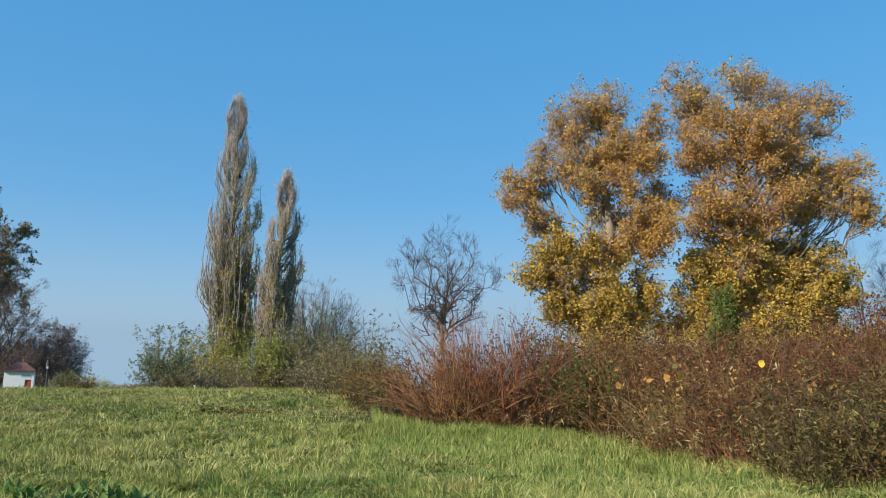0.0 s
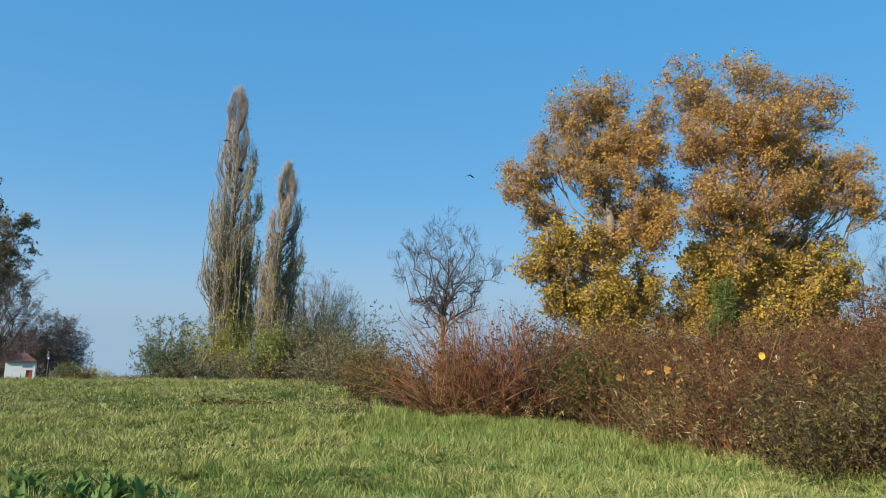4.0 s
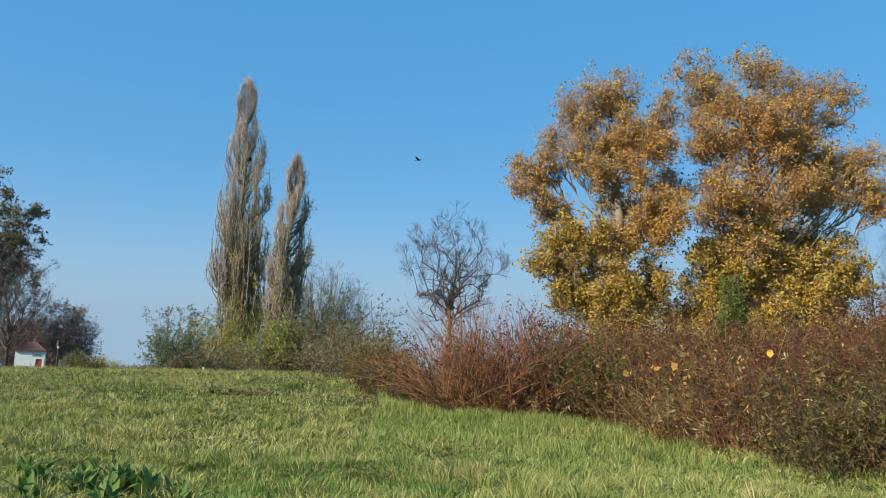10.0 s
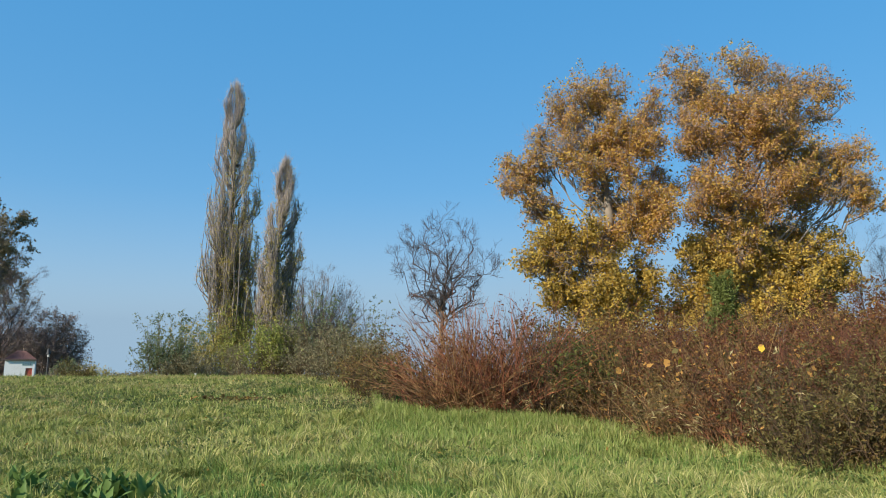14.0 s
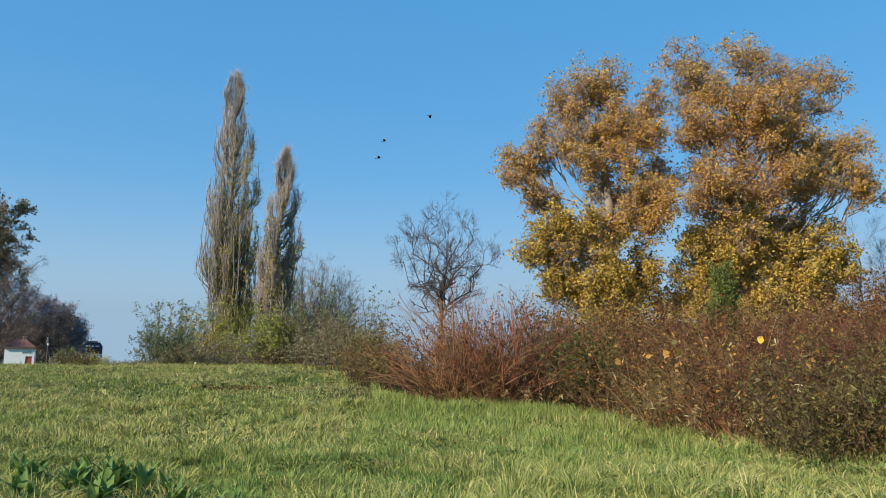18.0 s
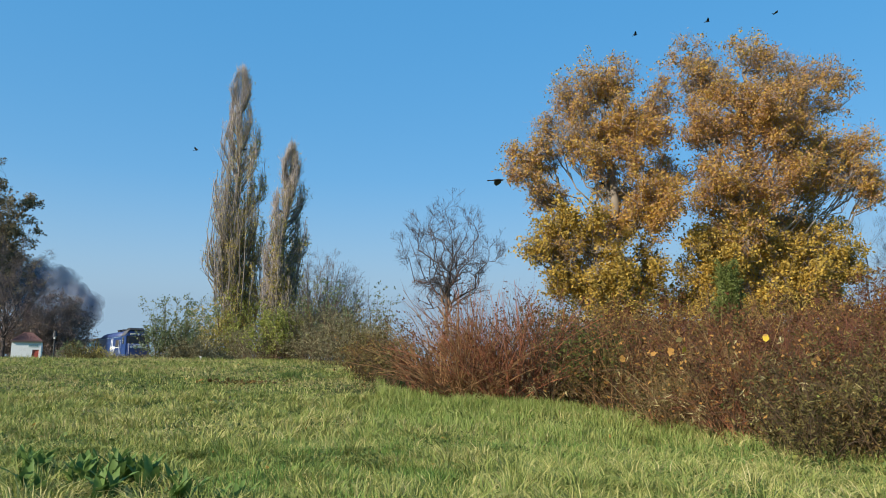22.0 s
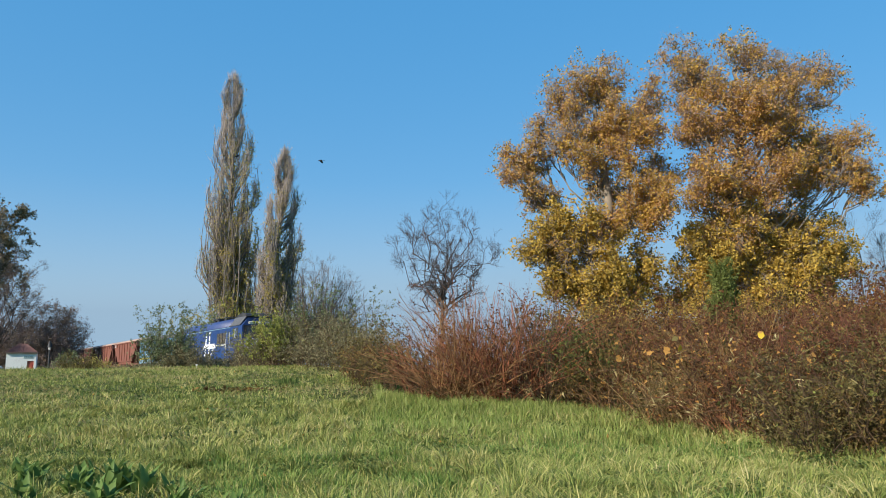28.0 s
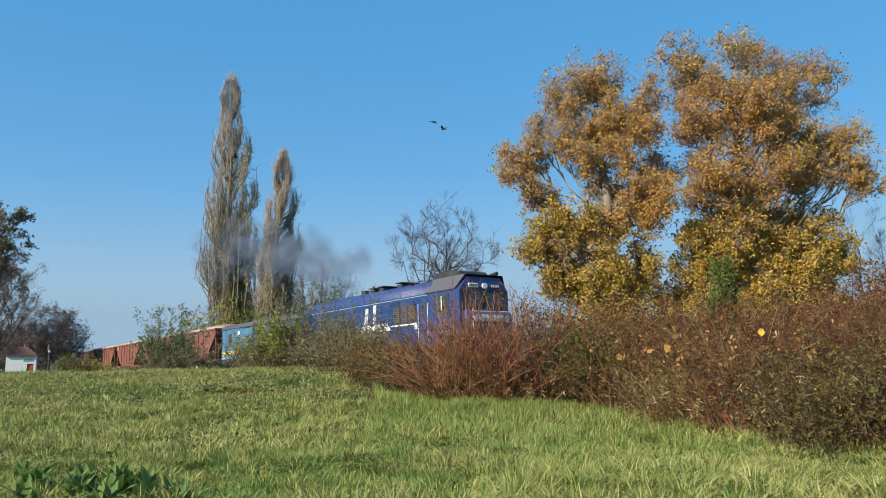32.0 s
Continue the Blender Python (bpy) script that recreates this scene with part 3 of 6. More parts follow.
def make_grass():
    rng = np.random.default_rng(5)
    pieces = []
    for n, per, y0, y1, h, w, sp in ((210000, 40, 6.5, 11.5, 0.225, (0.0045, 0.01), 0.085), (165000, 30, 11.5, 19, 0.2, (0.005, 0.011), 0.09), (130000, 12, 19, 37, 0.16, (0.006, 0.014), 0.08), (26000, 10, 37, 47, 0.16, (0.01, 0.02), 0.1)):
        x, y, H, push = clumped(rng, n, per, y0, y1, sp)
        pieces.append(blades(rng, x, y, H * h, w, 0.3, 0.6, push=push))
    tagged(np_part("grass", joined(*pieces), M["grass"]), "short green meadow grass with yellowing blades", "grass", kind="stuff")
    x, y = scatter(rng, 110000, 7, 36)
    keep = (y < hedge_line(x) + 0.6) & (rng.uniform(0, 1, len(x)) < 1.6 * patchy(x, y, 0.75) ** 3 + 0.16 * (y > 19) + 0.05)
    x, y = x[keep], y[keep]
    VF = blades(rng, x, y, (0.05, 0.17), (0.003, 0.007), 0.9, 0.8)
    tagged(np_part("dry_grass", VF, M["straw"]), "dry straw-coloured grass among the green", "grass", kind="stuff")
    # tall pale fringe before the thicket
    x = rng.uniform(-2.4, 7.5, 20000)
    y = hedge_line(x) - np.abs(rng.normal(size=len(x))) * 0.75 + 0.3
    keep = rng.uniform(0, 1, len(x)) < 0.15 + 1.2 * patchy(x, y, 1.4) * (x < 4.4) + 0.25
    VF = blades(rng, x[keep], y[keep], (0.1, 0.36), (0.003, 0.008), 0.6, 0.6)
    tagged(np_part("tall_grass", VF, M["tall"]), "tall pale green grass along the foot of the thicket", "grass", kind="stuff")
    # rank growth behind the brow of the rise
    x = rng.uniform(-33, -3, 15000)
    y = rng.uniform(41, 48.5, len(x)) - 0.25 * np.clip(x + 12, 0, 9)
    VF = blades(rng, x, y, np.exp(rng.normal(size=len(x)) * 0.45 - 1.75), (0.008, 0.02), 0.6, 0.5)
    tagged(np_part("rank_grass", VF, M["rank"]), "rank olive weeds along the brow of the rise", "weeds", kind="stuff")
    # low broad-leaved weeds
    x, y = scatter(rng, 17000, 7, 36)
    keep = (y < hedge_line(x)) & (rng.uniform(0, 1, len(x)) < 1.9 * patchy(x + 9, y - 4, 0.62) ** 3)
    x, y = x[keep], y[keep]
    C = np.stack((x, y, ground_z(x, y) + rng.uniform(0.02, 0.1, len(x))), 1)
    tagged(np_part("meadow_weeds", leaf_quads(rng, C, (0.04, 0.12), 0.6, 0.8), M["weed"]), "low dark broad-leaved weeds in the meadow", "weeds", kind="stuff")
    # a broad belt of dark low weeds across the slope
    k = 130
    px, py = rng.uniform(-17, -0.6, k), rng.uniform(13.0, 29, k)
    keep = (rng.uniform(0, 1, k) < 1.5 * patchy(px - 2, py * 1.6, 0.7) ** 2 + 0.05) & (px > -0.66 * py)
    px, py = px[keep], py[keep]
    x, y = (px[:, None] + rng.normal(size=(len(px), 60)) * 0.34).ravel(), (py[:, None] + rng.normal(size=(len(px), 60)) * 0.3).ravel()
    C = np.stack((x, y, ground_z(x, y) + np.abs(rng.normal(size=len(x))) * 0.07 + 0.06), 1)
    tagged(np_part("weed_belt", leaf_quads(rng, C, (0.04, 0.1), 0.55, 0.7), M["belt"]), "belt of low dark green and brownish weeds", "weeds", kind="stuff")
    # a stand of taller bright grass before the red-stemmed bush
    k, per = 620, 34
    cx, cy = rng.uniform(-1.7, 4.2, k), rng.uniform(10.5, 18.0, k)
    keep = (cy < hedge_line(cx) + 0.1) & (rng.uniform(0, 1, k) < np.clip((cy - 10.0) / 5, 0.1, 1) * (0.25 + 0.9 * patchy(cx, cy, 1.3)))
    cx, cy = cx[keep], cy[keep]
    ox, oy = rng.normal(size=(len(cx), per)) * 0.11, rng.normal(size=(len(cx), per)) * 0.11
    H = (rng.uniform(0.17, 0.42, len(cx))[:, None] * rng.uniform(0.55, 1.1, (len(cx), per))).ravel()
    push = np.stack(((ox * 4 + rng.normal(size=(len(cx), 1)) * 0.35).ravel(), (oy * 4 + rng.normal(size=(len(cx), 1)) * 0.35).ravel(), np.zeros(ox.size)), 1)
    VF = blades(rng, (cx[:, None] + ox).ravel(), (cy[:, None] + oy).ravel(), H, (0.003, 0.008), 0.25, 0.6, push=push)
    tagged(np_part("bright_grass", VF, M["bright"]), "stand of taller bright green grass before the thicket", "grass", kind="stuff")
    # darker clover patches close by
    k = 26
    px, py = scatter(rng, k, 7.2, 12.5)
    x, y = (px[:, None] + rng.normal(size=(k, 240)) * 0.3).ravel(), (py[:, None] + rng.normal(size=(k, 240)) * 0.25).ravel()
    C = np.stack((x, y, ground_z(x, y) + np.abs(rng.normal(size=len(x))) * 0.06 + 0.05), 1)
    tagged(np_part("clover_patch", leaf_quads(rng, C, (0.03, 0.065), 0.6, 0.85), M["weed"]), "dark green clover patches among the grass", "clover", kind="stuff")
    # fallen leaves
    x, y = scatter(rng, 170, 9, 36)
    keep = y < hedge_line(x)
    x, y = x[keep], y[keep]
    C = np.stack((x, y, ground_z(x, y) + 0.1), 1)
    tagged(np_part("fallen_leaves", leaf_quads(rng, C, (0.04, 0.09), 1.0, 0.9), M["leaf_orange"]), "fallen tan leaves lying on the grass", "leaves", kind="stuff")


# ---- railway track ----
def along_track(s, q=0.0, z=0.0):
    """A place s metres back up the line from where it passes nearest, q metres further off than its middle."""
    p = TRACK_NRM * (TRACK_OFF + q) - TRACK_DIR * s
    return (float(p[0]), float(p[1]), z)


def make_track():
    RZ = TRACK_DEG - 90
    gravel = painted("ballast_stone", (0.2, 0.18, 0.16), amount=0.5, rough=0.9, scale=3.0)
    rusty = painted("rail_steel", (0.16, 0.1, 0.07), rough=0.4, metal=0.6)
    timber = painted("sleeper_timber", (0.09, 0.07, 0.055), rough=0.85)
    mid = along_track(110, 0, 0)
    bm = bmesh.new()
    o = [(-2.6, 0.75), (-1.75, 1.3), (1.75, 1.3), (2.6, 0.75)]
    a = [bm.verts.new((-150, y, z)) for y, z in o]
    b = [bm.verts.new((150, y, z)) for y, z in o]
    for i in range(3):
        bm.faces.new((a[i], b[i], b[i + 1], a[i + 1]))
    bed = part("ballast_bed", bm, gravel)
    bed.matrix_basis = pose(*mid, 0, 0, RZ)
    tagged(bed, "grey gravel ballast bed under the railway track", "railway", kind="structure")
    for q in (-0.755, 0.755):
        bm = bmesh.new()
        box(bm, -150, 150, q - 0.035, q + 0.035, 1.455, 1.5, 0.008)
        box(bm, -150, 150, q - 0.01, q + 0.01, 1.36, 1.455)
        box(bm, -150, 150, q - 0.07, q + 0.07, 1.345, 1.36)
        r = part("rail", bm, rusty)
        r.matrix_basis = pose(*mid, 0, 0, RZ)
        tagged(r, "worn steel rail with a rusty web", "rail", "rails of the track", "structure")
    V, F = [], []
    base = np.array([(x, y, z) for x in (-0.13, 0.13) for y in (-1.3, 1.3) for z in (1.18, 1.345)])
    quads = np.array([(0, 1, 3, 2), (4, 6, 7, 5), (0, 4, 5, 1), (2, 3, 7, 6), (1, 5, 7, 3), (0, 2, 6, 4)])
    for k in range(480):
        V.append(base + np.array([-149.7 + k * 0.62, 0, 0]))
        F.append(quads + k * 8)
    sl = np_part("sleepers", (np.concatenate(V), [np.concatenate(F)]), timber)
    sl.matrix_basis = pose(*mid, 0, 0, RZ)
    tagged(sl, "dark timber sleepers under the rails", "sleepers", kind="stuff")


make_ground()
make_grass()
make_track()


# ---- trees ----
def curve_to(rng, a, b, n=7, lift=0.15, wobble=0.05):
    """A bough from a to b that first rises, then bends over."""
    a, b = np.asarray(a, float), np.asarray(b, float)
    t = np.linspace(0, 1, n)[:, None]
    L = np.linalg.norm(b - a)
    p = a + (b - a) * t
    p[:, 2] += (np.sin(t[:, 0] * np.pi)) * L * lift
    p[1:-1] += rng.normal(size=(n - 2, 3)) * L * wobble
    return p


def tree_thing(name, label, x, y, group=""):
    return thing(name, label, "tree", (x, y, on_ground(x, y)), group)


def local(VF, x, y):
    return VF[0] - np.array([x, y, on_ground(x, y)]), VF[1]


def plane_tree(x, y, seed, masses, trunk_top, r0, label):
    """A broad golden tree: a forked trunk, a pale limb into each leaf mass, side boughs, twigs and leaves in sprays.
    masses: (x, dy, height, radius, fullness), x and height in the world."""
    rng = np.random.default_rng(seed)
    tree = tree_thing("golden_tree", label, x, y, "tall golden trees")
    z0 = on_ground(x, y)
    trunk = curve_to(rng, (x, y, z0 - 0.1), (x + trunk_top[0], y, trunk_top[1]), 9, 0, 0.012)[None]
    TR = (r0 * np.linspace(1.15, 0.3, 9))[None]
    limbs, LR, side, SR, twigs, TwR, high, low = [], [], [], [], [], [], [], []
    B = np.array(masses, float)
    fill = {}
    for i, b in enumerate(B):
        gap = np.linalg.norm((B - b)[:, [0, 2]], axis=1)
        for j in np.argsort(gap)[1:4]:
            if gap[j] > (b[3] + B[j, 3]) * 1.2:
                continue
            f = rng.uniform(0.38, 0.62)
            m = b * (1 - f) + B[j] * f
            fill[min(i, j), max(i, j)] = (m[0] + rng.normal() * 0.3, m[1] + rng.uniform(-0.2, 1.8), m[2] + rng.normal() * 0.3, m[3] * rng.uniform(0.65, 0.9), m[4] * rng.uniform(0.4, 0.75))
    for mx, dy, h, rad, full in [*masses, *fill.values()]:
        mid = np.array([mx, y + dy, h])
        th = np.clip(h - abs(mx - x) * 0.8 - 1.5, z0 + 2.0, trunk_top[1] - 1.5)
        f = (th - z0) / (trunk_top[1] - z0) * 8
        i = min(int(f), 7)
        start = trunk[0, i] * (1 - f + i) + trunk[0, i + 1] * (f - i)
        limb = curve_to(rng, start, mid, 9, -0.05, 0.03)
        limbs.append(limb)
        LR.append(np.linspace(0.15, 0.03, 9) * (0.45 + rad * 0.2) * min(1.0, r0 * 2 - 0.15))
        k = 8
        d = unit(rng.normal(size=(k, 3)))
        way = unit(mid - start)
        subs = mid + (d + way * (d * way).sum(-1, keepdims=True) * 0.15) * rad * rng.uniform(0.3, 1.12, (k, 1))
        for c in subs:
            b = curve_to(rng, limb[rng.integers(5, 9)], c, 5, -0.05, 0.06)
            side.append(b)
            SR.append(np.linspace(0.05, 0.02, 5))
            r = rad * rng.uniform(0.36, 0.66)
            n = 8
            out = unit(unit(rng.normal(size=(n, 3))) + unit(c - limb[4]) * 0.55 + np.array([0, 0, 0.12]))
            ends = c + out * r * rng.uniform(0.6, 1.5, (n, 1))
            inner = b[rng.integers(2, 5, n)]
            tw = np.stack([inner + (ends - inner) * t + rng.normal(size=(n, 3)) * 0.07 * (t > 0) for t in (0, 0.35, 0.7, 1.0)], 1)
            twigs.append(tw)
            TwR.append(np.tile(np.linspace(0.026, 0.008, 4), (n, 1)))
            cnt = int(880 * r * r * full * rng.uniform(0.35, 1.5)) + 14
            (low if h + rng.normal() * 0.8 < 10.6 else high).append(along(rng, tw, cnt, 0.17 + 0.05 * rad, (0.2, 1.05), 12, 0.6))
    limbs, LR, twigs, TwR = np.array(limbs), np.array(LR), np.concatenate(twigs), np.concatenate(TwR)
    fine, fr = shoots(rng, twigs, TwR, len(twigs) * 5, (0.3, 1.0), (0.5, 1.3), (20, 55), 0.15, 3, 0.2, 0.6, 0.006)
    np_part("trunk", local(tubes(trunk, TR, 12), x, y), M["plane_bark"], tree, "thick pale mottled trunk", True)
    for p, r in zip(limbs, LR):
        np_part("limb", local(tubes(p[None], r[None], 7), x, y), M["plane_bark"], tree, smooth=True)
    tagged(np_part("branchwork", local(tubes(np.array(side), np.array(SR), 5), x, y), M["plane_bark"], tree), kind="stuff")
    tagged(np_part("brushwood", local(joined(tubes(twigs, TwR, 3), tubes(fine, fr, 3)), x, y), M["ash_bark"], tree), kind="stuff")
    if high:
        tagged(np_part("crown", local(leaf_quads(rng, np.concatenate(high), (0.1, 0.23), 0.25), x, y), M["gold"], tree, "thinning orange-brown and golden leaves"), kind="stuff")
    if low:
        tagged(np_part("lower_crown", local(leaf_quads(rng, np.concatenate(low), (0.12, 0.27), 0.25), x, y), M["gold_low"], tree, "fuller yellow leaves on the low boughs"), kind="stuff")


def poplar(x, y, seed, H, widths, label, leafy=1.0, lean=0.0):
    """A columnar poplar: upright plumes of boughs along one stem, each with its own tip. widths: half-width at even steps of the height."""
    rng = np.random.default_rng(seed)
    tree = tree_thing("poplar", label, x, y, "columnar poplars")
    z0 = on_ground(x, y)
    stem = curve_to(rng, (x, y, z0 - 0.1), (x + lean, y, z0 + H), 14, 0, 0.004)[None]
    SR = (np.linspace(0.55, 0.03, 14))[None]
    plumes, per = 60, 8
    nb = plumes * per
    ws = np.array(widths)
    base = np.sort(np.concatenate((rng.uniform(0.0, 0.35, 30), rng.uniform(0.25, 0.8, 22), rng.uniform(0.78, 0.95, 8))))
    pa = rng.uniform(0, 2 * np.pi, plumes)
    pw, pl = rng.uniform(0.5, 1.1, plumes), rng.uniform(0.26, 0.55, plumes)
    t = np.repeat(base, per) + rng.uniform(0, 0.05, nb)
    a = np.repeat(pa, per) + rng.normal(size=nb) * 0.16
    wide = np.repeat(pw, per) * rng.uniform(0.8, 1.1, nb)
    reach = np.repeat(pl, per) * rng.uniform(0.35, 1.05, nb)
    span = np.maximum((1 - t) * reach, 0.15)
    t = np.minimum(t, 1.0 - span)
    B, n = np.empty((nb, 7, 3)), 7
    for q in range(n):
        f = q / (n - 1)
        tt = t + span * f
        w = np.interp(tt, np.linspace(0, 1, len(ws)), ws) * np.minimum(1, f * 1.7) ** 0.9 * wide
        B[:, q, 0] = x + lean * tt + np.cos(a) * w
        B[:, q, 1] = y + np.sin(a) * w
        B[:, q, 2] = z0 + tt * H
    B[:, 1:] += rng.normal(size=(nb, n - 1, 3)) * 0.07
    BR = (0.07 * (1.05 - t))[:, None] * np.linspace(1, 0.15, n) + 0.014
    tw, tr = shoots(rng, B, BR, 5600, (0.1, 1.0), (0.4, 1.7), (4, 18), 0.5, 4, 0.05, 0.5, 0.008)
    ft, fr = shoots(rng, tw, tr, 12000, (0.1, 1.0), (0.35, 1.0), (6, 28), 0.6, 3, 0.06, 0.8, 0.008, 0.6)
    core, cr = shoots(rng, stem, SR * 0.15, 900, (0.3, 1.0), (1.4, 3.0), (3, 13), 0.5, 4, 0.04, 0.5, 0.01)
    tw, tr = np.concatenate((tw, core)), np.concatenate((tr, cr))
    np_part("trunk", local(tubes(stem, SR, 10), x, y), M["grey_bark"], tree, smooth=True)
    tagged(np_part("branchwork", local(tubes(B, BR, 5), x, y), M["grey_bark"], tree, smooth=True), kind="stuff")
    tagged(np_part("brushwood", local(joined(tubes(tw, tr, 3), tubes(ft, fr, 3)), x, y), M["poplar_bark"], tree, "dense upright pinkish-grey twigs"), kind="stuff")
    P = along(rng, tw, int(90000 * leafy), 0.2, (0.1, 1.0), 6)
    hh = (P[:, 2] - z0) / H
    P = P[rng.uniform(0, 1, len(P)) < np.clip(1.4 - hh * 1.5, 0.08, 1) * np.clip(0.55 + 0.3 * (P[:, 0] - x), 0.22, 1)]
    tagged(np_part("foliage", local(leaf_quads(rng, P, (0.1, 0.21), 0.1), x, y), M["poplar_leaf"], tree, "sparse yellow-green leaves left in the lower crown"), kind="stuff")
    # ivy, carried past mid-height so its dark colour stands for the crown's inner shade
    I = along(rng, stem, int(6500 * leafy), 0.6, (0.0, 0.62), 9)
    I = I[I[:, 2] > z0 + 0.2]
    tagged(np_part("ivy", local(leaf_quads(rng, I, (0.1, 0.2), 0.2, 0.9), x, y), M["ivy"], tree, "dark ivy round the trunk, carried up as painted shade inside the crown"), kind="stuff")
    return B


def bare_tree(name, label, x, y, seed, H, fork, mat, spread=(25, 60), counts=(9, 70, 500, 1800), lens=((3.5, 5.5), (1.6, 3.0), (0.8, 1.6), (0.35, 0.8)), r0=0.2, lean=(0, 0), up=0.25, leaves=None, n_leaf=0, leaf_size=(0.08, 0.15), wob=0.1):
    rng = np.random.default_rng(seed)
    tree = tree_thing(name, label, x, y)
    z0 = on_ground(x, y)
    trunk = curve_to(rng, (x, y, z0 - 0.1), (x + lean[0], y + lean[1], z0 + H), 10, 0, 0.012)[None]
    TR = (r0 * np.linspace(1, 0.15, 10))[None]
    sets = [(trunk, TR)]
    P, R = trunk, TR
    for lv, (c, l) in enumerate(zip(counts, lens)):
        P, R = shoots(rng, P, R, c, (fork, 1.0) if lv == 0 else (0.25, 1.0), l, spread, up, 6 if lv < 2 else 4, wob * (1 + 0.4 * lv), 0.55, 0.006)
        sets.append((P, R))
    np_part("trunk", local(tubes(trunk, TR, 9), x, y), M[mat], tree, smooth=True)
    for p, r in zip(*sets[1]):
        np_part("limb", local(tubes(p[None], r[None], 6), x, y), M[mat], tree, smooth=True)
    tagged(np_part("brushwood", local(joined(*[tubes(p, r, 3) for p, r in sets[2:]]), x, y), M[mat], tree, "fine bare twigs"), kind="stuff")
    if n_leaf:
        tagged(np_part("foliage", local(leaf_quads(rng, along(rng, P, n_leaf, 0.15), leaf_size, 0.2), x, y), M[leaves], tree), kind="stuff")
    return tree


def dome_tree(name, label, x, y, seed, fork, mid, rx, rz, limbs, mat, r0, counts, leaves=None, n_leaf=0, leaf_size=(0.1, 0.2), lift=0.1, low=-0.3, wob=0.045, lean=0.0, twig_r=0.008, flare=1.0, rim=0.75):
    """A tree whose limbs part low on the trunk and fill a rounded crown of half-width rx and half-height rz round the height mid."""
    rng = np.random.default_rng(seed)
    tree = tree_thing(name, label, x, y)
    z0 = on_ground(x, y)
    trunk = curve_to(rng, (x, y, z0 - 0.1), (x + lean, y, z0 + fork), 8, 0, 0.015)[None]
    np_part("trunk", local(tubes(trunk, (r0 * np.linspace(1.1, 0.7, 8))[None], 10), x, y), M[mat], tree, smooth=True)
    k = np.arange(limbs) + 0.5
    h = 1 - (1 - low) * k / limbs
    d = np.stack((np.sqrt(1 - h * h) * np.cos(k * 2.39996), np.sqrt(1 - h * h) * np.sin(k * 2.39996), h), 1)
    d = unit(d + rng.normal(size=d.shape) * 0.12)
    ends = np.array([x + lean, y, z0 + mid]) + d * np.array([rx, rx, rz]) * rng.uniform(rim, 1.0, (len(d), 1))
    P, R = [], []
    for e in ends:
        st = trunk[0, rng.integers(4, 8)]
        p = curve_to(rng, st, e, 9, lift, wob)
        r = np.linspace(r0 * rng.uniform(0.25, 0.45), 0.012, 9)
        P.append(p), R.append(r)
        np_part("limb", local(tubes(p[None], r[None], 6), x, y), M[mat], tree, smooth=True)
    P, R = np.array(P), np.array(R)
    sets = []
    for lv, (c, l) in enumerate(zip(counts, (0.38, 0.21, 0.13))):
        P, R = shoots(rng, P, R, c, (0.3, 1.0) if lv else (0.3 * flare, 1.0), (rx * l * 0.5, rx * l), (18, 52), 0.25, (5, 4, 3)[lv], 0.14, 0.6, twig_r)
        sets.append(tubes(P, R, 4 if lv == 0 else 3))
    tagged(np_part("brushwood", local(joined(*sets), x, y), M[mat], tree, "fine bare twigs"), kind="stuff")
    if n_leaf:
        tagged(np_part("foliage", local(leaf_quads(rng, along(rng, P, n_leaf, 0.3, clump=8), leaf_size, 0.2), x, y), M[leaves], tree), kind="stuff")
    return tree


def shrub(name, label, x, y, seed, spread, height, stems, stem_mat, leaf_mat=None, n_leaf=0, leaf_size=(0.05, 0.1), lean=0.5, radius=(0.006, 0.014), twigs=3.0, group="", droop=0.0, jitter=0.1, extra=None, up=0.25, clump=6, narrow=0.7):
    rng = np.random.default_rng(seed)
    bush = thing(name, label, "bush", (x, y, on_ground(x, y)), group)
    C, R = fan(rng, (x, y, 0), spread, stems, height, lean, radius, 7, 0.09, droop)
    tw, tr = shoots(rng, C, R, int(stems * twigs), (0.25, 1.0), (height[0] * 0.18, height[1] * 0.34), (15, 50), up, 5, 0.12, 0.6, 0.003)
    tagged(np_part("stem_mass", local(tubes(C, R, 4), x, y), M[stem_mat], bush), kind="stuff")
    tagged(np_part("brushwood", local(tubes(tw, tr, 3), x, y), M[stem_mat], bush), kind="stuff")
    if n_leaf:
        Q = np.concatenate((along(rng, tw, int(n_leaf * 0.75), jitter, (0.3, 1.0), clump), along(rng, C, int(n_leaf * 0.25), jitter, (0.2, 1.0), clump)))
        Q = Q[Q[:, 2] > ground_z(Q[:, 0], Q[:, 1]) + 0.03]
        tagged(np_part("foliage", local(leaf_quads(rng, Q, leaf_size, 0.3, narrow), x, y), M[leaf_mat], bush), kind="stuff")
    if extra:
        mat, cnt, size = extra
        Q = along(rng, tw, cnt, jitter * 1.2, (0.5, 1.0))
        tagged(np_part("bright_foliage", local(leaf_quads(rng, Q, size, 0.3), x, y), M[mat], bush), kind="stuff")
    return bush


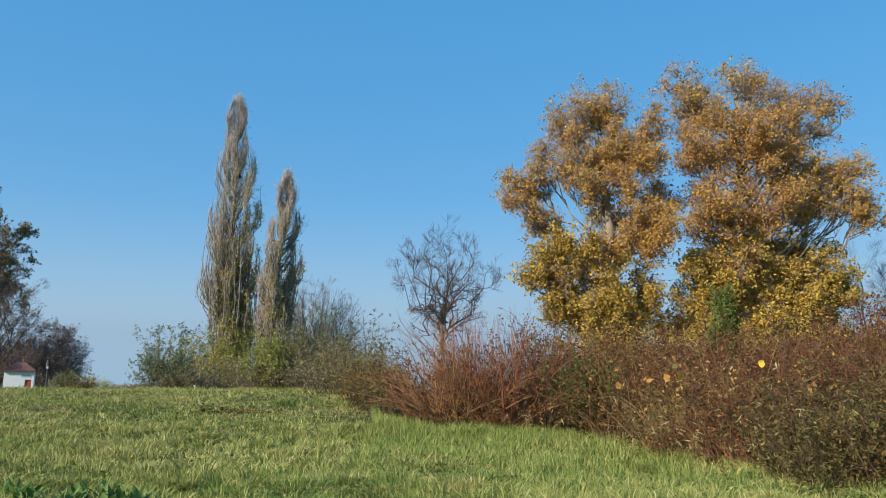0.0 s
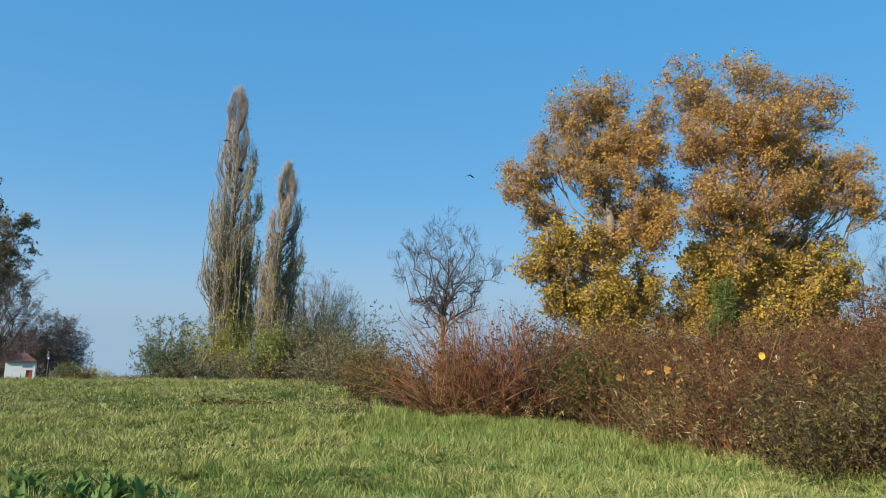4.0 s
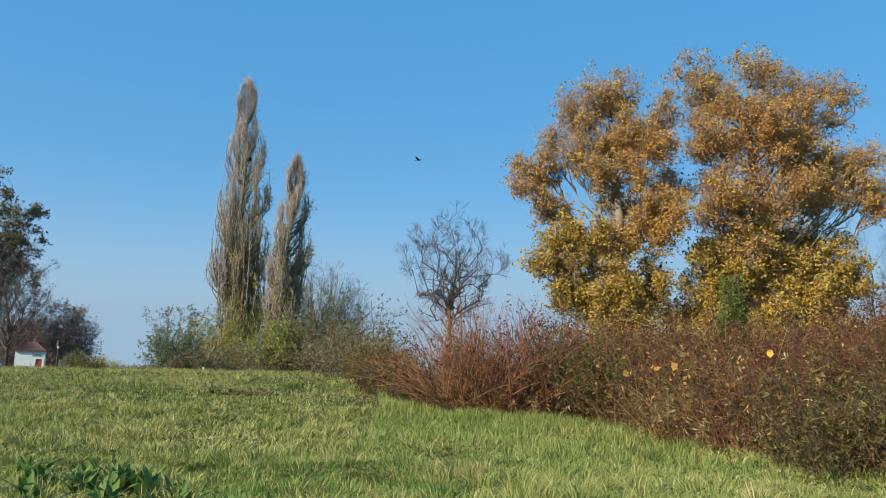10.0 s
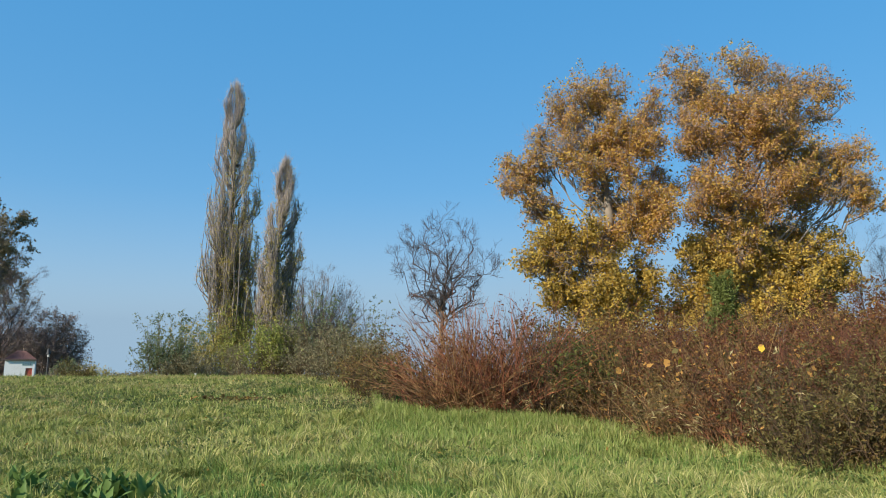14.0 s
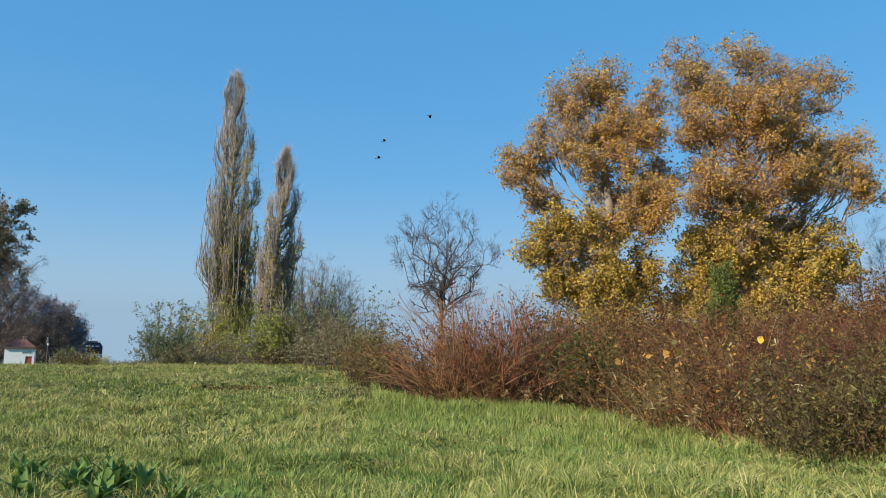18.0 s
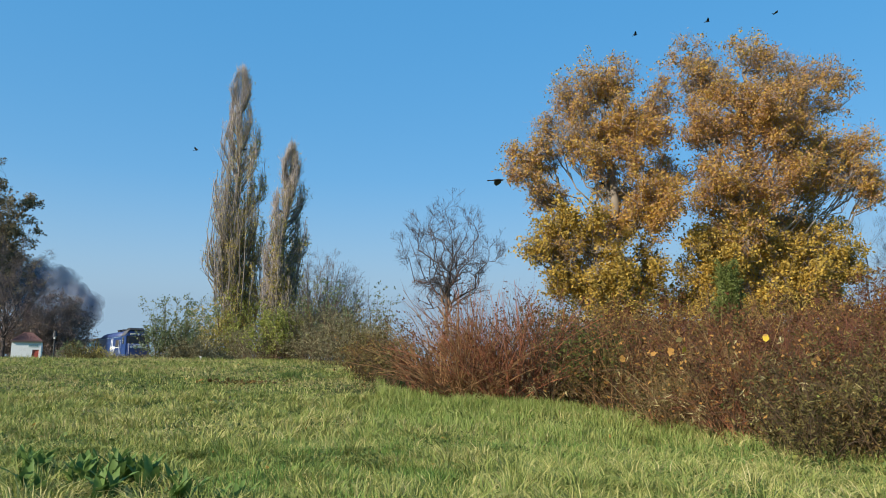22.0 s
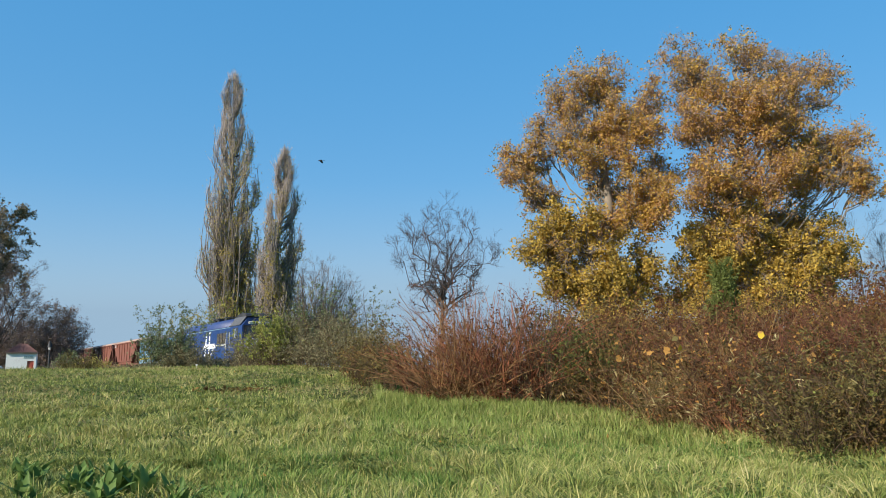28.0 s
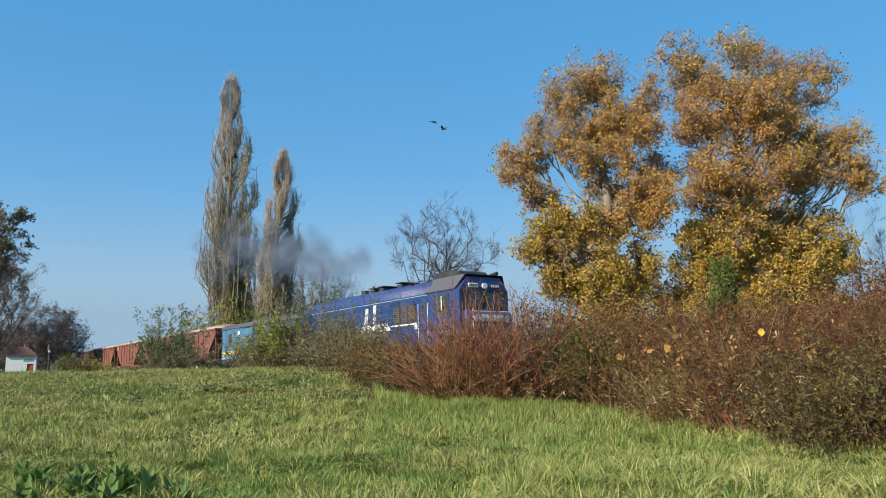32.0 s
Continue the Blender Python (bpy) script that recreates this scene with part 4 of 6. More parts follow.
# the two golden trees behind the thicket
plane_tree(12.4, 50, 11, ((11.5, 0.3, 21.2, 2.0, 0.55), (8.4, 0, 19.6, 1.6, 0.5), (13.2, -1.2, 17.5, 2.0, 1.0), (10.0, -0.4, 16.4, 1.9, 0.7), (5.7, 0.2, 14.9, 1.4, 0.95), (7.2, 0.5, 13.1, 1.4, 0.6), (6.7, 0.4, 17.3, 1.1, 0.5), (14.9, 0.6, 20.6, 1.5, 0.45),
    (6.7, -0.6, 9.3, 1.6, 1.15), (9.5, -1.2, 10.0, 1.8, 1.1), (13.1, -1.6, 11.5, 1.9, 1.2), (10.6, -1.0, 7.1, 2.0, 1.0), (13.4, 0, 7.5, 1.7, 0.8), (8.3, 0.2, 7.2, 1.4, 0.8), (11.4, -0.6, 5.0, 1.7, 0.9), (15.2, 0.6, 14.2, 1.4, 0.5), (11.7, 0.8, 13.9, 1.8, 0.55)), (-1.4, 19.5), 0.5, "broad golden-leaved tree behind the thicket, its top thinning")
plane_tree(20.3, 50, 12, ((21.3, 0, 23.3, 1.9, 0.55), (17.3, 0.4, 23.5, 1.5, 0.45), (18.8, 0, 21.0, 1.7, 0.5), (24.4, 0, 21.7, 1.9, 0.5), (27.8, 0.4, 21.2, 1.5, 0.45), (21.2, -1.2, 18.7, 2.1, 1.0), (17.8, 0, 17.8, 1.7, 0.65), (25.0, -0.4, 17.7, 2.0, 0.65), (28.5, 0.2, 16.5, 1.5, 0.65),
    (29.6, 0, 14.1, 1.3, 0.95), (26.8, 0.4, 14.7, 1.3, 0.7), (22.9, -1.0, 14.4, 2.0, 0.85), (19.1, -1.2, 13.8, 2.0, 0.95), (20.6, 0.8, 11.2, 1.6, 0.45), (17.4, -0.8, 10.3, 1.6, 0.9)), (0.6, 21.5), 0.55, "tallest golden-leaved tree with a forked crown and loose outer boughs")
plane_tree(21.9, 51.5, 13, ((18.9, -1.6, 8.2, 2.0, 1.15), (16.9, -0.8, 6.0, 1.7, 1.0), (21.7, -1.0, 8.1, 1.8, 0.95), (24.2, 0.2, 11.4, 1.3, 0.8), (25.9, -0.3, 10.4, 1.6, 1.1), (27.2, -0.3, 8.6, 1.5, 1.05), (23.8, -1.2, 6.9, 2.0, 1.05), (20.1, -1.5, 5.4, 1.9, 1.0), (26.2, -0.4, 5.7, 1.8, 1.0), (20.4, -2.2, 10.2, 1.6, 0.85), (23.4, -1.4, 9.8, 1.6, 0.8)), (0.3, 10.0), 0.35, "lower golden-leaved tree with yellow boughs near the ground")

# poplars beyond the line
poplar(-21.7, 75, 21, 31.5, (2.0, 2.6, 2.8, 2.8, 2.75, 2.7, 2.55, 2.35, 1.95, 1.4, 0.45), "tall columnar poplar, grey-brown and nearly leafless, ivy on its trunk", 1.0, -0.3)
poplar(-16.9, 72, 22, 22.0, (0.8, 1.1, 1.35, 1.65, 1.9, 2.05, 2.1, 1.9, 1.55, 1.1, 0.4), "smaller columnar poplar standing beside a taller one", 0.5, 1.2)

dome_tree("bare_tree", "leafless spreading tree with crooked grey branches", -0.2, 48, 31, 5.4, 7.9, 3.8, 3.4, 17, "dark_bark", 0.16, (300, 2200, 6000), lift=-0.05, low=-0.1, wob=0.05, lean=0.35, twig_r=0.0065, flare=0.5, rim=0.85)
dome_tree("bare_tree", "rounded leafless tree with dense fine twigs", -15.0, 86, 32, 2.4, 6.6, 6.2, 6.8, 70, "grey_bark", 0.36, (900, 5200, 13000), lift=-0.03, wob=0.015, low=0.0, twig_r=0.0075, rim=0.92)
dome_tree("bare_tree", "leafless tree with a round dark brown crown", -52.4, 99, 33, 1.6, 4.9, 4.7, 4.7, 80, "brush_bark", 0.3, (900, 4600, 11000), "brush_leaf", 26000, (0.12, 0.22), lift=-0.03, wob=0.015, low=-0.6, twig_r=0.013, rim=0.9)
dome_tree("bare_tree", "leafless tree with a low dark brown crown", -58.0, 101, 34, 1.6, 5.0, 4.6, 4.6, 70, "brush_bark", 0.3, (500, 2400, 6000), "brush_leaf", 9000, (0.12, 0.24), wob=0.02, low=-0.7, twig_r=0.016)
dome_tree("half_bare_tree", "tree with dull green and ochre leaves and bare outer twigs", -75.4, 110.4, 35, 4.8, 20.0, 11.2, 12.5, 60, "dark_bark", 0.7, (420, 1900, 5200), "left_leaf", 90000, (0.2, 0.4), low=-0.8, twig_r=0.017)
dome_tree("bare_tree", "leafless tree with a net of thin grey twigs", -56.3, 94, 36, 5.0, 11.8, 5.4, 5.6, 26, "dark_bark", 0.22, (300, 2600, 8000), "left_leaf", 900, (0.14, 0.22), low=-0.5, twig_r=0.008, rim=0.85)
bare_tree("bare_tree", "leafless young tree with upright dark twigs", 34.0, 60, 37, 11.0, 0.2, "grey_bark", (15, 40), (12, 80, 420, 1200), ((2.4, 4.0), (1.2, 2.2), (0.6, 1.3), (0.3, 0.7)), 0.13, (0.4, 0), 0.4)
bare_tree("bare_tree", "leafless young tree with pale grey twigs", 37.5, 62, 38, 9.5, 0.2, "grey_bark", (15, 45), (12, 80, 420, 1200), ((2.4, 4.0), (1.2, 2.2), (0.6, 1.3), (0.3, 0.7)), 0.13, (0, 0), 0.4)


def conifer(x, y, seed):
    rng = np.random.default_rng(seed)
    tree = tree_thing("conifer", "small bushy green conifer rising above the thicket", x, y)
    z0 = on_ground(x, y)
    stem = curve_to(rng, (x, y, z0 - 0.05), (x, y, z0 + 4.0), 8, 0, 0.01)[None]
    R = np.linspace(0.09, 0.01, 8)[None]
    B, BR = shoots(rng, stem, R, 260, (0.25, 0.98), (0.5, 1.15), (35, 70), 0.7, 5, 0.08, 0.4, 0.006)
    S, SR = shoots(rng, B, BR, 2600, (0.2, 1.0), (0.15, 0.4), (15, 50), 0.4, 3, 0.1, 0.6, 0.003)
    np_part("trunk", local(tubes(stem, R, 8), x, y), M["brown_stem"], tree)
    tagged(np_part("branchwork", local(tubes(B, BR, 4), x, y), M["brown_stem"], tree), kind="stuff")
    tagged(np_part("green_spray", local(joined(tubes(S, SR * 3, 3), leaf_quads(rng, along(rng, S, 9000, 0.04, (0.1, 1.0)), (0.05, 0.12), 0.0, 0.45)), x, y), M["conifer"], tree), kind="stuff")


conifer(10.1, 26.5, 41)

# ---- thicket and shrubs ----
# shrubs on the rise, before the line
shrub("green_bush", "loose grey-green leafy bush on the rise beside the line", -18.5, 50, 51, (1.2, 0.9), (1.8, 4.9), 64, "brown_stem", "green_bush", 14500, (0.07, 0.14), 0.3, (0.01, 0.025), 7, jitter=0.1, up=0.6)
shrub("green_bush", "low brown-green bush on the rise beside the line", -16.6, 49, 52, (1.0, 0.9), (1.0, 2.0), 60, "brown_stem", "grey_olive", 6500, (0.07, 0.14), 0.5, (0.006, 0.015), 5, jitter=0.16)
shrub("lime_bush", "young bush with bright yellow-green leaves", -8.3, 36.5, 53, (0.8, 0.7), (1.6, 2.9), 40, "brown_stem", "lime", 5200, (0.07, 0.14), 0.45, (0.008, 0.016), 5, jitter=0.12)
for i, (x, y, w, h, mat, n) in enumerate(((-10.4, 40, 0.9, 1.8, "grey_olive", 3200), (-9.3, 38, 1.1, 1.7, "grey_olive", 3600), (-7.7, 38.0, 1.1, 2.5, "grey_olive", 4600), (-6.6, 37, 1.0, 2.8, "grey_olive", 4600), (-5.5, 36, 1.0, 2.7, "grey_olive", 4600), (-4.5, 34.5, 1.0, 2.6, "grey_olive", 4200), (-3.6, 32.5, 0.9, 2.4, "grey_olive", 3600), (-3.0, 29.5, 0.9, 1.7, "grey_olive", 2600), (-2.5, 26.0, 0.8, 1.3, "bramble", 1900), (-2.1, 23.0, 0.7, 1.1, "bramble", 1500), (-5.9, 34.0, 0.9, 1.5, "grey_olive", 3000), (-4.3, 31.0, 0.9, 1.5, "grey_olive", 3000), (-7.6, 36.0, 0.9, 1.4, "grey_olive", 3000))):
    shrub("scrub_bush", "tangled brown and olive scrub with thin upright twigs", x, y, 60 + i, (w, 0.8), (h * 0.55, h * 1.15), 80, "brown_stem", mat, n, (0.05, 0.11), 0.4, (0.005, 0.012), 4, "scrub beside the line", jitter=0.13)
for i, (x, y, h) in enumerate(((-6.4, 36, 4.2), (-5.2, 35, 3.9), (-4.3, 34, 3.6), (-3.3, 33, 3.7), (-9.6, 41, 2.8), (-7.3, 37.5, 3.2))):
    shrub("sapling", "slender sapling with grey-green leaves", x, y, 80 + i, (0.25, 0.25), (h * 0.8, h), 5, "brown_stem", "green_bush", 520, (0.06, 0.13), 0.16, (0.012, 0.02), 9, "saplings", jitter=0.1)
for i, (x, y, h) in enumerate(((-21.6, 51.5, 0.9), (-20.2, 52, 0.95), (-17.6, 51.5, 1.2), (-15.8, 52, 1.3), (-14.0, 51, 1.5), (-12.2, 50, 1.6), (-10.6, 48, 1.7))):
    shrub("scrub_bush", "low dense olive scrub along the brow of the rise", x, y, 300 + i, (1.1, 0.7), (h * 0.5, h * 1.1), 90, "brown_stem", "grey_olive", 4200, (0.06, 0.13), 0.45, (0.005, 0.012), 5, "scrub beside the line", jitter=0.14)
# bushes round the poplars' feet
shrub("leafy_bush", "olive-green leafy bush at the foot of a poplar", -20.6, 72, 81, (1.5, 1.2), (3.5, 8.5), 60, "brown_stem", "lime", 7000, (0.1, 0.2), 0.25, (0.01, 0.03), 5, jitter=0.25)
shrub("scrub_bush", "pale leafless scrub beside the poplars", -25.0, 74, 82, (1.6, 1.2), (3.0, 6.5), 60, "poplar_bark", "poplar_leaf", 1500, (0.1, 0.2), 0.3, (0.01, 0.03), 6, jitter=0.2)
shrub("scrub_bush", "yellow-leaved scrub at the foot of a poplar", -22.8, 72.5, 83, (1.3, 1.0), (3.0, 7.5), 50, "brown_stem", "poplar_leaf", 5000, (0.12, 0.22), 0.25, (0.01, 0.03), 5, jitter=0.22)
shrub("scrub_bush", "low ochre scrub by the railway", -38.4, 82, 84, (1.9, 1.0), (1.0, 2.4), 70, "brown_stem", "poplar_leaf", 4200, (0.1, 0.2), 0.35, (0.01, 0.02), 5, jitter=0.2)
shrub("scrub_bush", "dark leafless brush under the trees", -46.2, 92, 88, (2.2, 1.4), (1.5, 3.2), 90, "brush_bark", "brush_leaf", 1600, (0.1, 0.2), 0.3, (0.01, 0.03), 7, jitter=0.2)
shrub("scrub_bush", "olive scrub on the bank of the line", -39.3, 80, 87, (1.5, 1.0), (1.6, 3.0), 40, "brown_stem", "olive", 2600, (0.1, 0.2), 0.3, (0.01, 0.02), 5, jitter=0.2)
for i, (x, y, h) in enumerate(((-1.9, 24.5, 1.5), (-1.5, 21.8, 1.3), (-2.9, 27.5, 1.7))):
    shrub("scrub_bush", "low tangled brown scrub beside the red bush", x, y, 190 + i, (0.7, 0.6), (h * 0.5, h * 1.1), 70, "brown_stem", "olive", 2400, (0.04, 0.1), 0.45, (0.005, 0.01), 5, "scrub beside the line", jitter=0.12)
shrub("scrub_bush", "green bush beside the small white house", -41.8, 83, 85, (0.8, 0.8), (1.4, 3.4), 36, "brown_stem", "green_bush", 2600, (0.12, 0.2), 0.3, (0.01, 0.02), 5, jitter=0.18)
shrub("scrub_bush", "dark leafy bush under the trees", -57.6, 96, 86, (5.6, 1.6), (3.0, 7.8), 180, "brush_bark", "brush_leaf", 15000, (0.14, 0.26), 0.35, (0.01, 0.03), 5, jitter=0.25)

# the red-stemmed bush
for i, (x, y, w, h, n) in enumerate(((0.45, 18.7, 1.1, 2.75, 300), (-0.2, 19.0, 0.9, 2.4, 200), (1.3, 18.5, 1.1, 2.8, 300), (2.2, 18.3, 0.9, 2.65, 240), (-0.8, 19.6, 0.6, 1.7, 90), (0.7, 19.6, 1.1, 2.9, 240), (1.9, 19.4, 1.1, 2.85, 240))):
    shrub("red_bush", "dense bush of reddish-brown arching stems, few rust leaves", x + 0.15, y - 0.35, 90 + i, (w * 0.36, 0.34), (h * 0.62, h * 1.13), int(n * 0.36), ("tan_stem", "tan_stem", "red_stem", "brown_stem", "red_stem", "red_stem", "red_stem")[i], "rust", 1700, (0.03, 0.07), 0.72, (0.008, 0.02), 6.5, "red-stemmed bushes", 0.12, 0.08)
shrub("ivy_bush", "dark green ivy-covered shrub in the thicket", 3.25, 17.4, 97, (0.6, 0.5), (1.2, 2.0), 60, "brown_stem", "ivy", 6500, (0.04, 0.09), 0.3, (0.006, 0.012), 5, jitter=0.12)

# the bramble thicket that comes near
brambles = []
for i, (x, y, w, h, sm, lm, n) in enumerate(((4.1, 16.6, 0.9, 2.2, "tan_stem", "bramble", 5200), (4.9, 15.9, 0.9, 2.3, "red_stem", "rust", 4200), (4.6, 14.4, 0.7, 1.5, "dry_stem", "olive", 3200), (5.7, 15.0, 0.9, 2.3, "tan_stem", "bramble", 5200), (5.3, 13.2, 0.6, 1.6, "brown_stem", "rust", 3600),
        (6.3, 14.0, 0.9, 2.3, "red_stem", "rust", 4600), (6.0, 12.3, 0.7, 1.7, "brown_stem", "olive", 5200), (7.2, 13.6, 0.9, 2.4, "red_stem", "bramble", 5200), (6.9, 11.9, 0.8, 1.9, "brown_stem", "olive", 5600), (8.2, 13.0, 1.0, 2.5, "red_stem", "rust", 4600), (7.9, 11.4, 0.9, 2.0, "brown_stem", "olive", 5600), (9.4, 12.6, 1.0, 2.5, "brown_stem", "olive", 4600), (3.3, 18.6, 0.8, 2.3, "red_stem", "rust", 3000), (8.8, 15.5, 1.2, 2.6, "red_stem", "rust", 4200), (10.6, 16.5, 1.3, 2.9, "red_stem", "rust", 4200), (8.9, 14.2, 1.1, 2.85, "red_stem", "rust", 4600), (10.0, 13.8, 1.0, 2.95, "red_stem", "rust", 5200), (9.7, 11.6, 0.9, 2.2, "tan_stem", "olive", 4200), (5.6, 11.2, 0.7, 1.25, "brown_stem", "olive", 4200), (6.6, 10.6, 0.7, 1.35, "brown_stem", "bramble", 4200), (6.6, 17.2, 1.2, 2.4, "red_stem", "rust", 4200))):
    ex = ("leaf_orange", 170, (0.05, 0.12)) if i < 7 else ("leaf_orange", 24, (0.05, 0.1)) if i % 2 else ("lime", 40, (0.05, 0.09))
    brambles.append(shrub("bramble_bush", "tangled autumn thicket of brown stems and withered leaves", x, y, 110 + i, (w, w * 0.75), (h * 0.4, h * 1.12), 160, "dry_stem" if i in (3, 10) else "wine_stem" if sm == "red_stem" else sm, lm, int(n * 1.15), (0.035, 0.095), 0.42, (0.004, 0.012), 4.5, "thicket bushes", 0.25, 0.17, ex, clump=24, narrow=0.42))

def vine_blade(rng, r):
    """One lobed leaf, cupped and tilted, facing the open side of the thicket."""
    n = 15
    a = np.arange(n) * 2 * np.pi / n
    out = r * (0.72 + 0.12 * np.cos(5 * a)) * rng.uniform(0.65, 1.15, n)
    P = np.stack((np.cos(a) * out, np.zeros(n) - 0.25 * out * out / r, np.sin(a) * out), 1)
    V = np.concatenate((np.zeros((1, 3)), P))
    m = np.array(pose(0, 0, 0, rng.uniform(-60, -15), rng.uniform(0, 360), rng.uniform(-35, 35)).to_3x3())
    i = np.arange(n)
    return V @ m.T, [np.stack((np.zeros(n, int), i + 1, (i + 1) % n + 1), 1)]


# single large vine leaves that catch the light
for x, y, z, mat, size in ((5.41, 12.60, 1.98, "leaf_yellow", 0.17), (4.45, 14.00, 1.82, "leaf_yellow", 0.18), (4.27, 14.20, 1.79, "leaf_orange", 0.20), (3.58, 15.20, 1.66, "leaf_orange", 0.20), (4.45, 12.20, 0.89, "lime", 0.11), (4.05, 14.60, 1.75, "leaf_orange", 0.16), (5.59, 12.00, 1.71, "olive", 0.13), (4.93, 13.00, 1.89, "olive", 0.14), (6.06, 10.60, 1.07, "lime", 0.15), (5.72, 11.50, 1.63, "leaf_orange", 0.13), (4.38, 14.00, 2.01, "olive", 0.16)):
    bush = min(brambles, key=lambda b: (b.location.x - x) ** 2 + (b.location.y - y) ** 2)
    rng = np.random.default_rng(int(x * 1000))
    V, F = vine_blade(rng, size * 0.55)
    np_part("vine_leaf", (V + np.array((x, y, z)) - np.array(bush.location), F), M[mat], bush, "large bright vine leaf")

# arching dry stalks along the front of the thicket
# brown stem colours put the overhang's shade at the foot into the stalks
for i, (x, y, h, mat) in enumerate(((3.9, 15.7, 1.2, "brown_stem"), (4.5, 14.0, 1.3, "tan_stem"), (4.9, 13.0, 1.5, "tan_stem"), (5.2, 12.5, 1.6, "red_stem"), (5.6, 12.1, 1.3, "tan_stem"), (6.2, 11.6, 1.2, "brown_stem"), (7.0, 11.1, 1.4, "dry_stem"), (2.6, 17.3, 1.2, "brown_stem"), (1.2, 17.9, 1.0, "dry_stem"), (7.6, 10.7, 1.2, "brown_stem"))):
    shrub("dry_weeds", "arching dry straw-coloured stalks before the thicket, some browned for foot shade", x, y, 170 + i, (0.5, 0.3), (h * 0.6, h * 1.2), 60, mat, "straw" if i % 2 else "bramble", 420, (0.06, 0.16), 0.45, (0.003, 0.007), 3, "dry weeds of the thicket", 0.35, 0.08, narrow=0.22)

# further thicket beyond the line, under the golden trees
for i, (x, y, h, lm) in enumerate(((4.6, 25.5, 2.6, "bramble"), (6.8, 26.0, 2.7, "rust"), (8.6, 24.5, 2.6, "bramble"), (10.6, 24.0, 2.7, "rust"), (12.6, 22.5, 2.9, "bramble"), (14.4, 21.5, 3.1, "rust"), (5.8, 30.0, 3.2, "olive"), (9.0, 31.0, 3.2, "rust"), (12.5, 30.0, 3.3, "bramble"), (16.0, 28.0, 3.6, "rust"), (19.0, 27.0, 4.2, "rust"))):
    shrub("thicket_bush", "dense red-brown thicket beyond the line under the golden trees", x, y, 140 + i, (1.5, 0.9), (h * 0.5, h * 1.1), 120, "wine_stem" if lm == "rust" else "brown_stem", lm, 4200, (0.06, 0.14), 0.35, (0.006, 0.014), 5, "thicket beyond the line", jitter=0.14)
for i, (x, y, h) in enumerate(((9.5, 44, 3.4), (13.5, 43, 3.6), (17.0, 44, 3.4), (21.0, 43, 3.8), (25.0, 44, 3.8), (29.0, 45, 4.0))):
    shrub("yellow_bush", "yellow-leaved undergrowth beneath the golden trees", x, y, 160 + i, (2.2, 1.2), (h * 0.5, h * 1.15), 60, "brown_stem", "gold_low", 4200, (0.12, 0.24), 0.35, (0.01, 0.02), 5, "undergrowth of the golden trees", jitter=0.25)


# ---- plants in the meadow ----
def broad_leaf(rng, L, W):
    """One dock leaf: a long wavy blade with a sunken midrib, arching over."""
    n = 9
    V, F = [], []
    k = rng.uniform(-0.3, 0.3)
    for i in range(n):
        t = i / (n - 1)
        w = W * (math.sin(math.pi * min(1, t * 0.93 + 0.07) ** 0.75)) ** 0.8 + 0.004
        up, out = L * (t * 1.05 - 0.42 * t * t), L * (0.25 * t + 0.5 * t * t)
        wave = 0.12 * W * math.sin(i * 2.1 + k * 9)
        V += [(out, -w, up + 0.25 * w + wave), (out, 0, up), (out, w, up + 0.25 * w - wave)]
        if i:
            a = 3 * (i - 1)
            F += [(a, a + 3, a + 4, a + 1), (a + 1, a + 4, a + 5, a + 2)]
    return np.array(V), [np.array(F)]


def dock_plant(x, y, seed, leaves, size, label):
    rng = np.random.default_rng(seed)
    plant = thing("dock_plant", label, "plant", (x, y, on_ground(x, y)), "dock plants")
    for i in range(leaves):
        ob = np_part("leaf", broad_leaf(rng, size * rng.uniform(0.65, 1.15), size * rng.uniform(0.1, 0.165)), M["dock"], plant, smooth=True)
        ob.matrix_basis = pose(rng.uniform(-0.1, 0.1), rng.uniform(-0.1, 0.1), -0.01, 0, rng.uniform(-50, -4), rng.uniform(0, 360))


for i, (x, y, n, s) in enumerate(((-3.72, 8.3, 26, 0.4), (-3.35, 8.2, 22, 0.37), (-4.1, 8.2, 22, 0.36), (-3.0, 8.2, 14, 0.3), (-5.0, 9.0, 22, 0.36), (-5.35, 9.3, 20, 0.35), (-3.6, 7.6, 18, 0.36), (-4.4, 7.7, 14, 0.34), (-2.7, 7.4, 12, 0.32), (-2.2, 7.5, 10, 0.26), (-4.75, 8.4, 20, 0.35), (-4.3, 8.8, 16, 0.33))):
    dock_plant(x, y + 0.35, 200 + i, n, s * 1.12, "clump of broad dark green dock leaves in the grass")


def tuft(name, label, x, y, seed, n, spread, h, w, mat, lean=0.5):
    rng = np.random.default_rng(seed)
    X, Y = x + rng.normal(size=n) * spread, y + rng.normal(size=n) * spread
    ob = np_part(name, blades(rng, X, Y, h, w, lean, 0.5), M[mat])
    tagged(ob, label, "plant", kind="stuff")


tuft("weed_tuft", "dark green weed tuft standing in the meadow", -5.05, 24.0, 220, 160, 0.17, (0.1, 0.3), (0.008, 0.02), "weed", 0.4)
tuft("weed_tuft", "dark green weed tuft standing in the meadow", -4.6, 23.3, 221, 70, 0.2, (0.08, 0.2), (0.008, 0.02), "weed", 0.5)
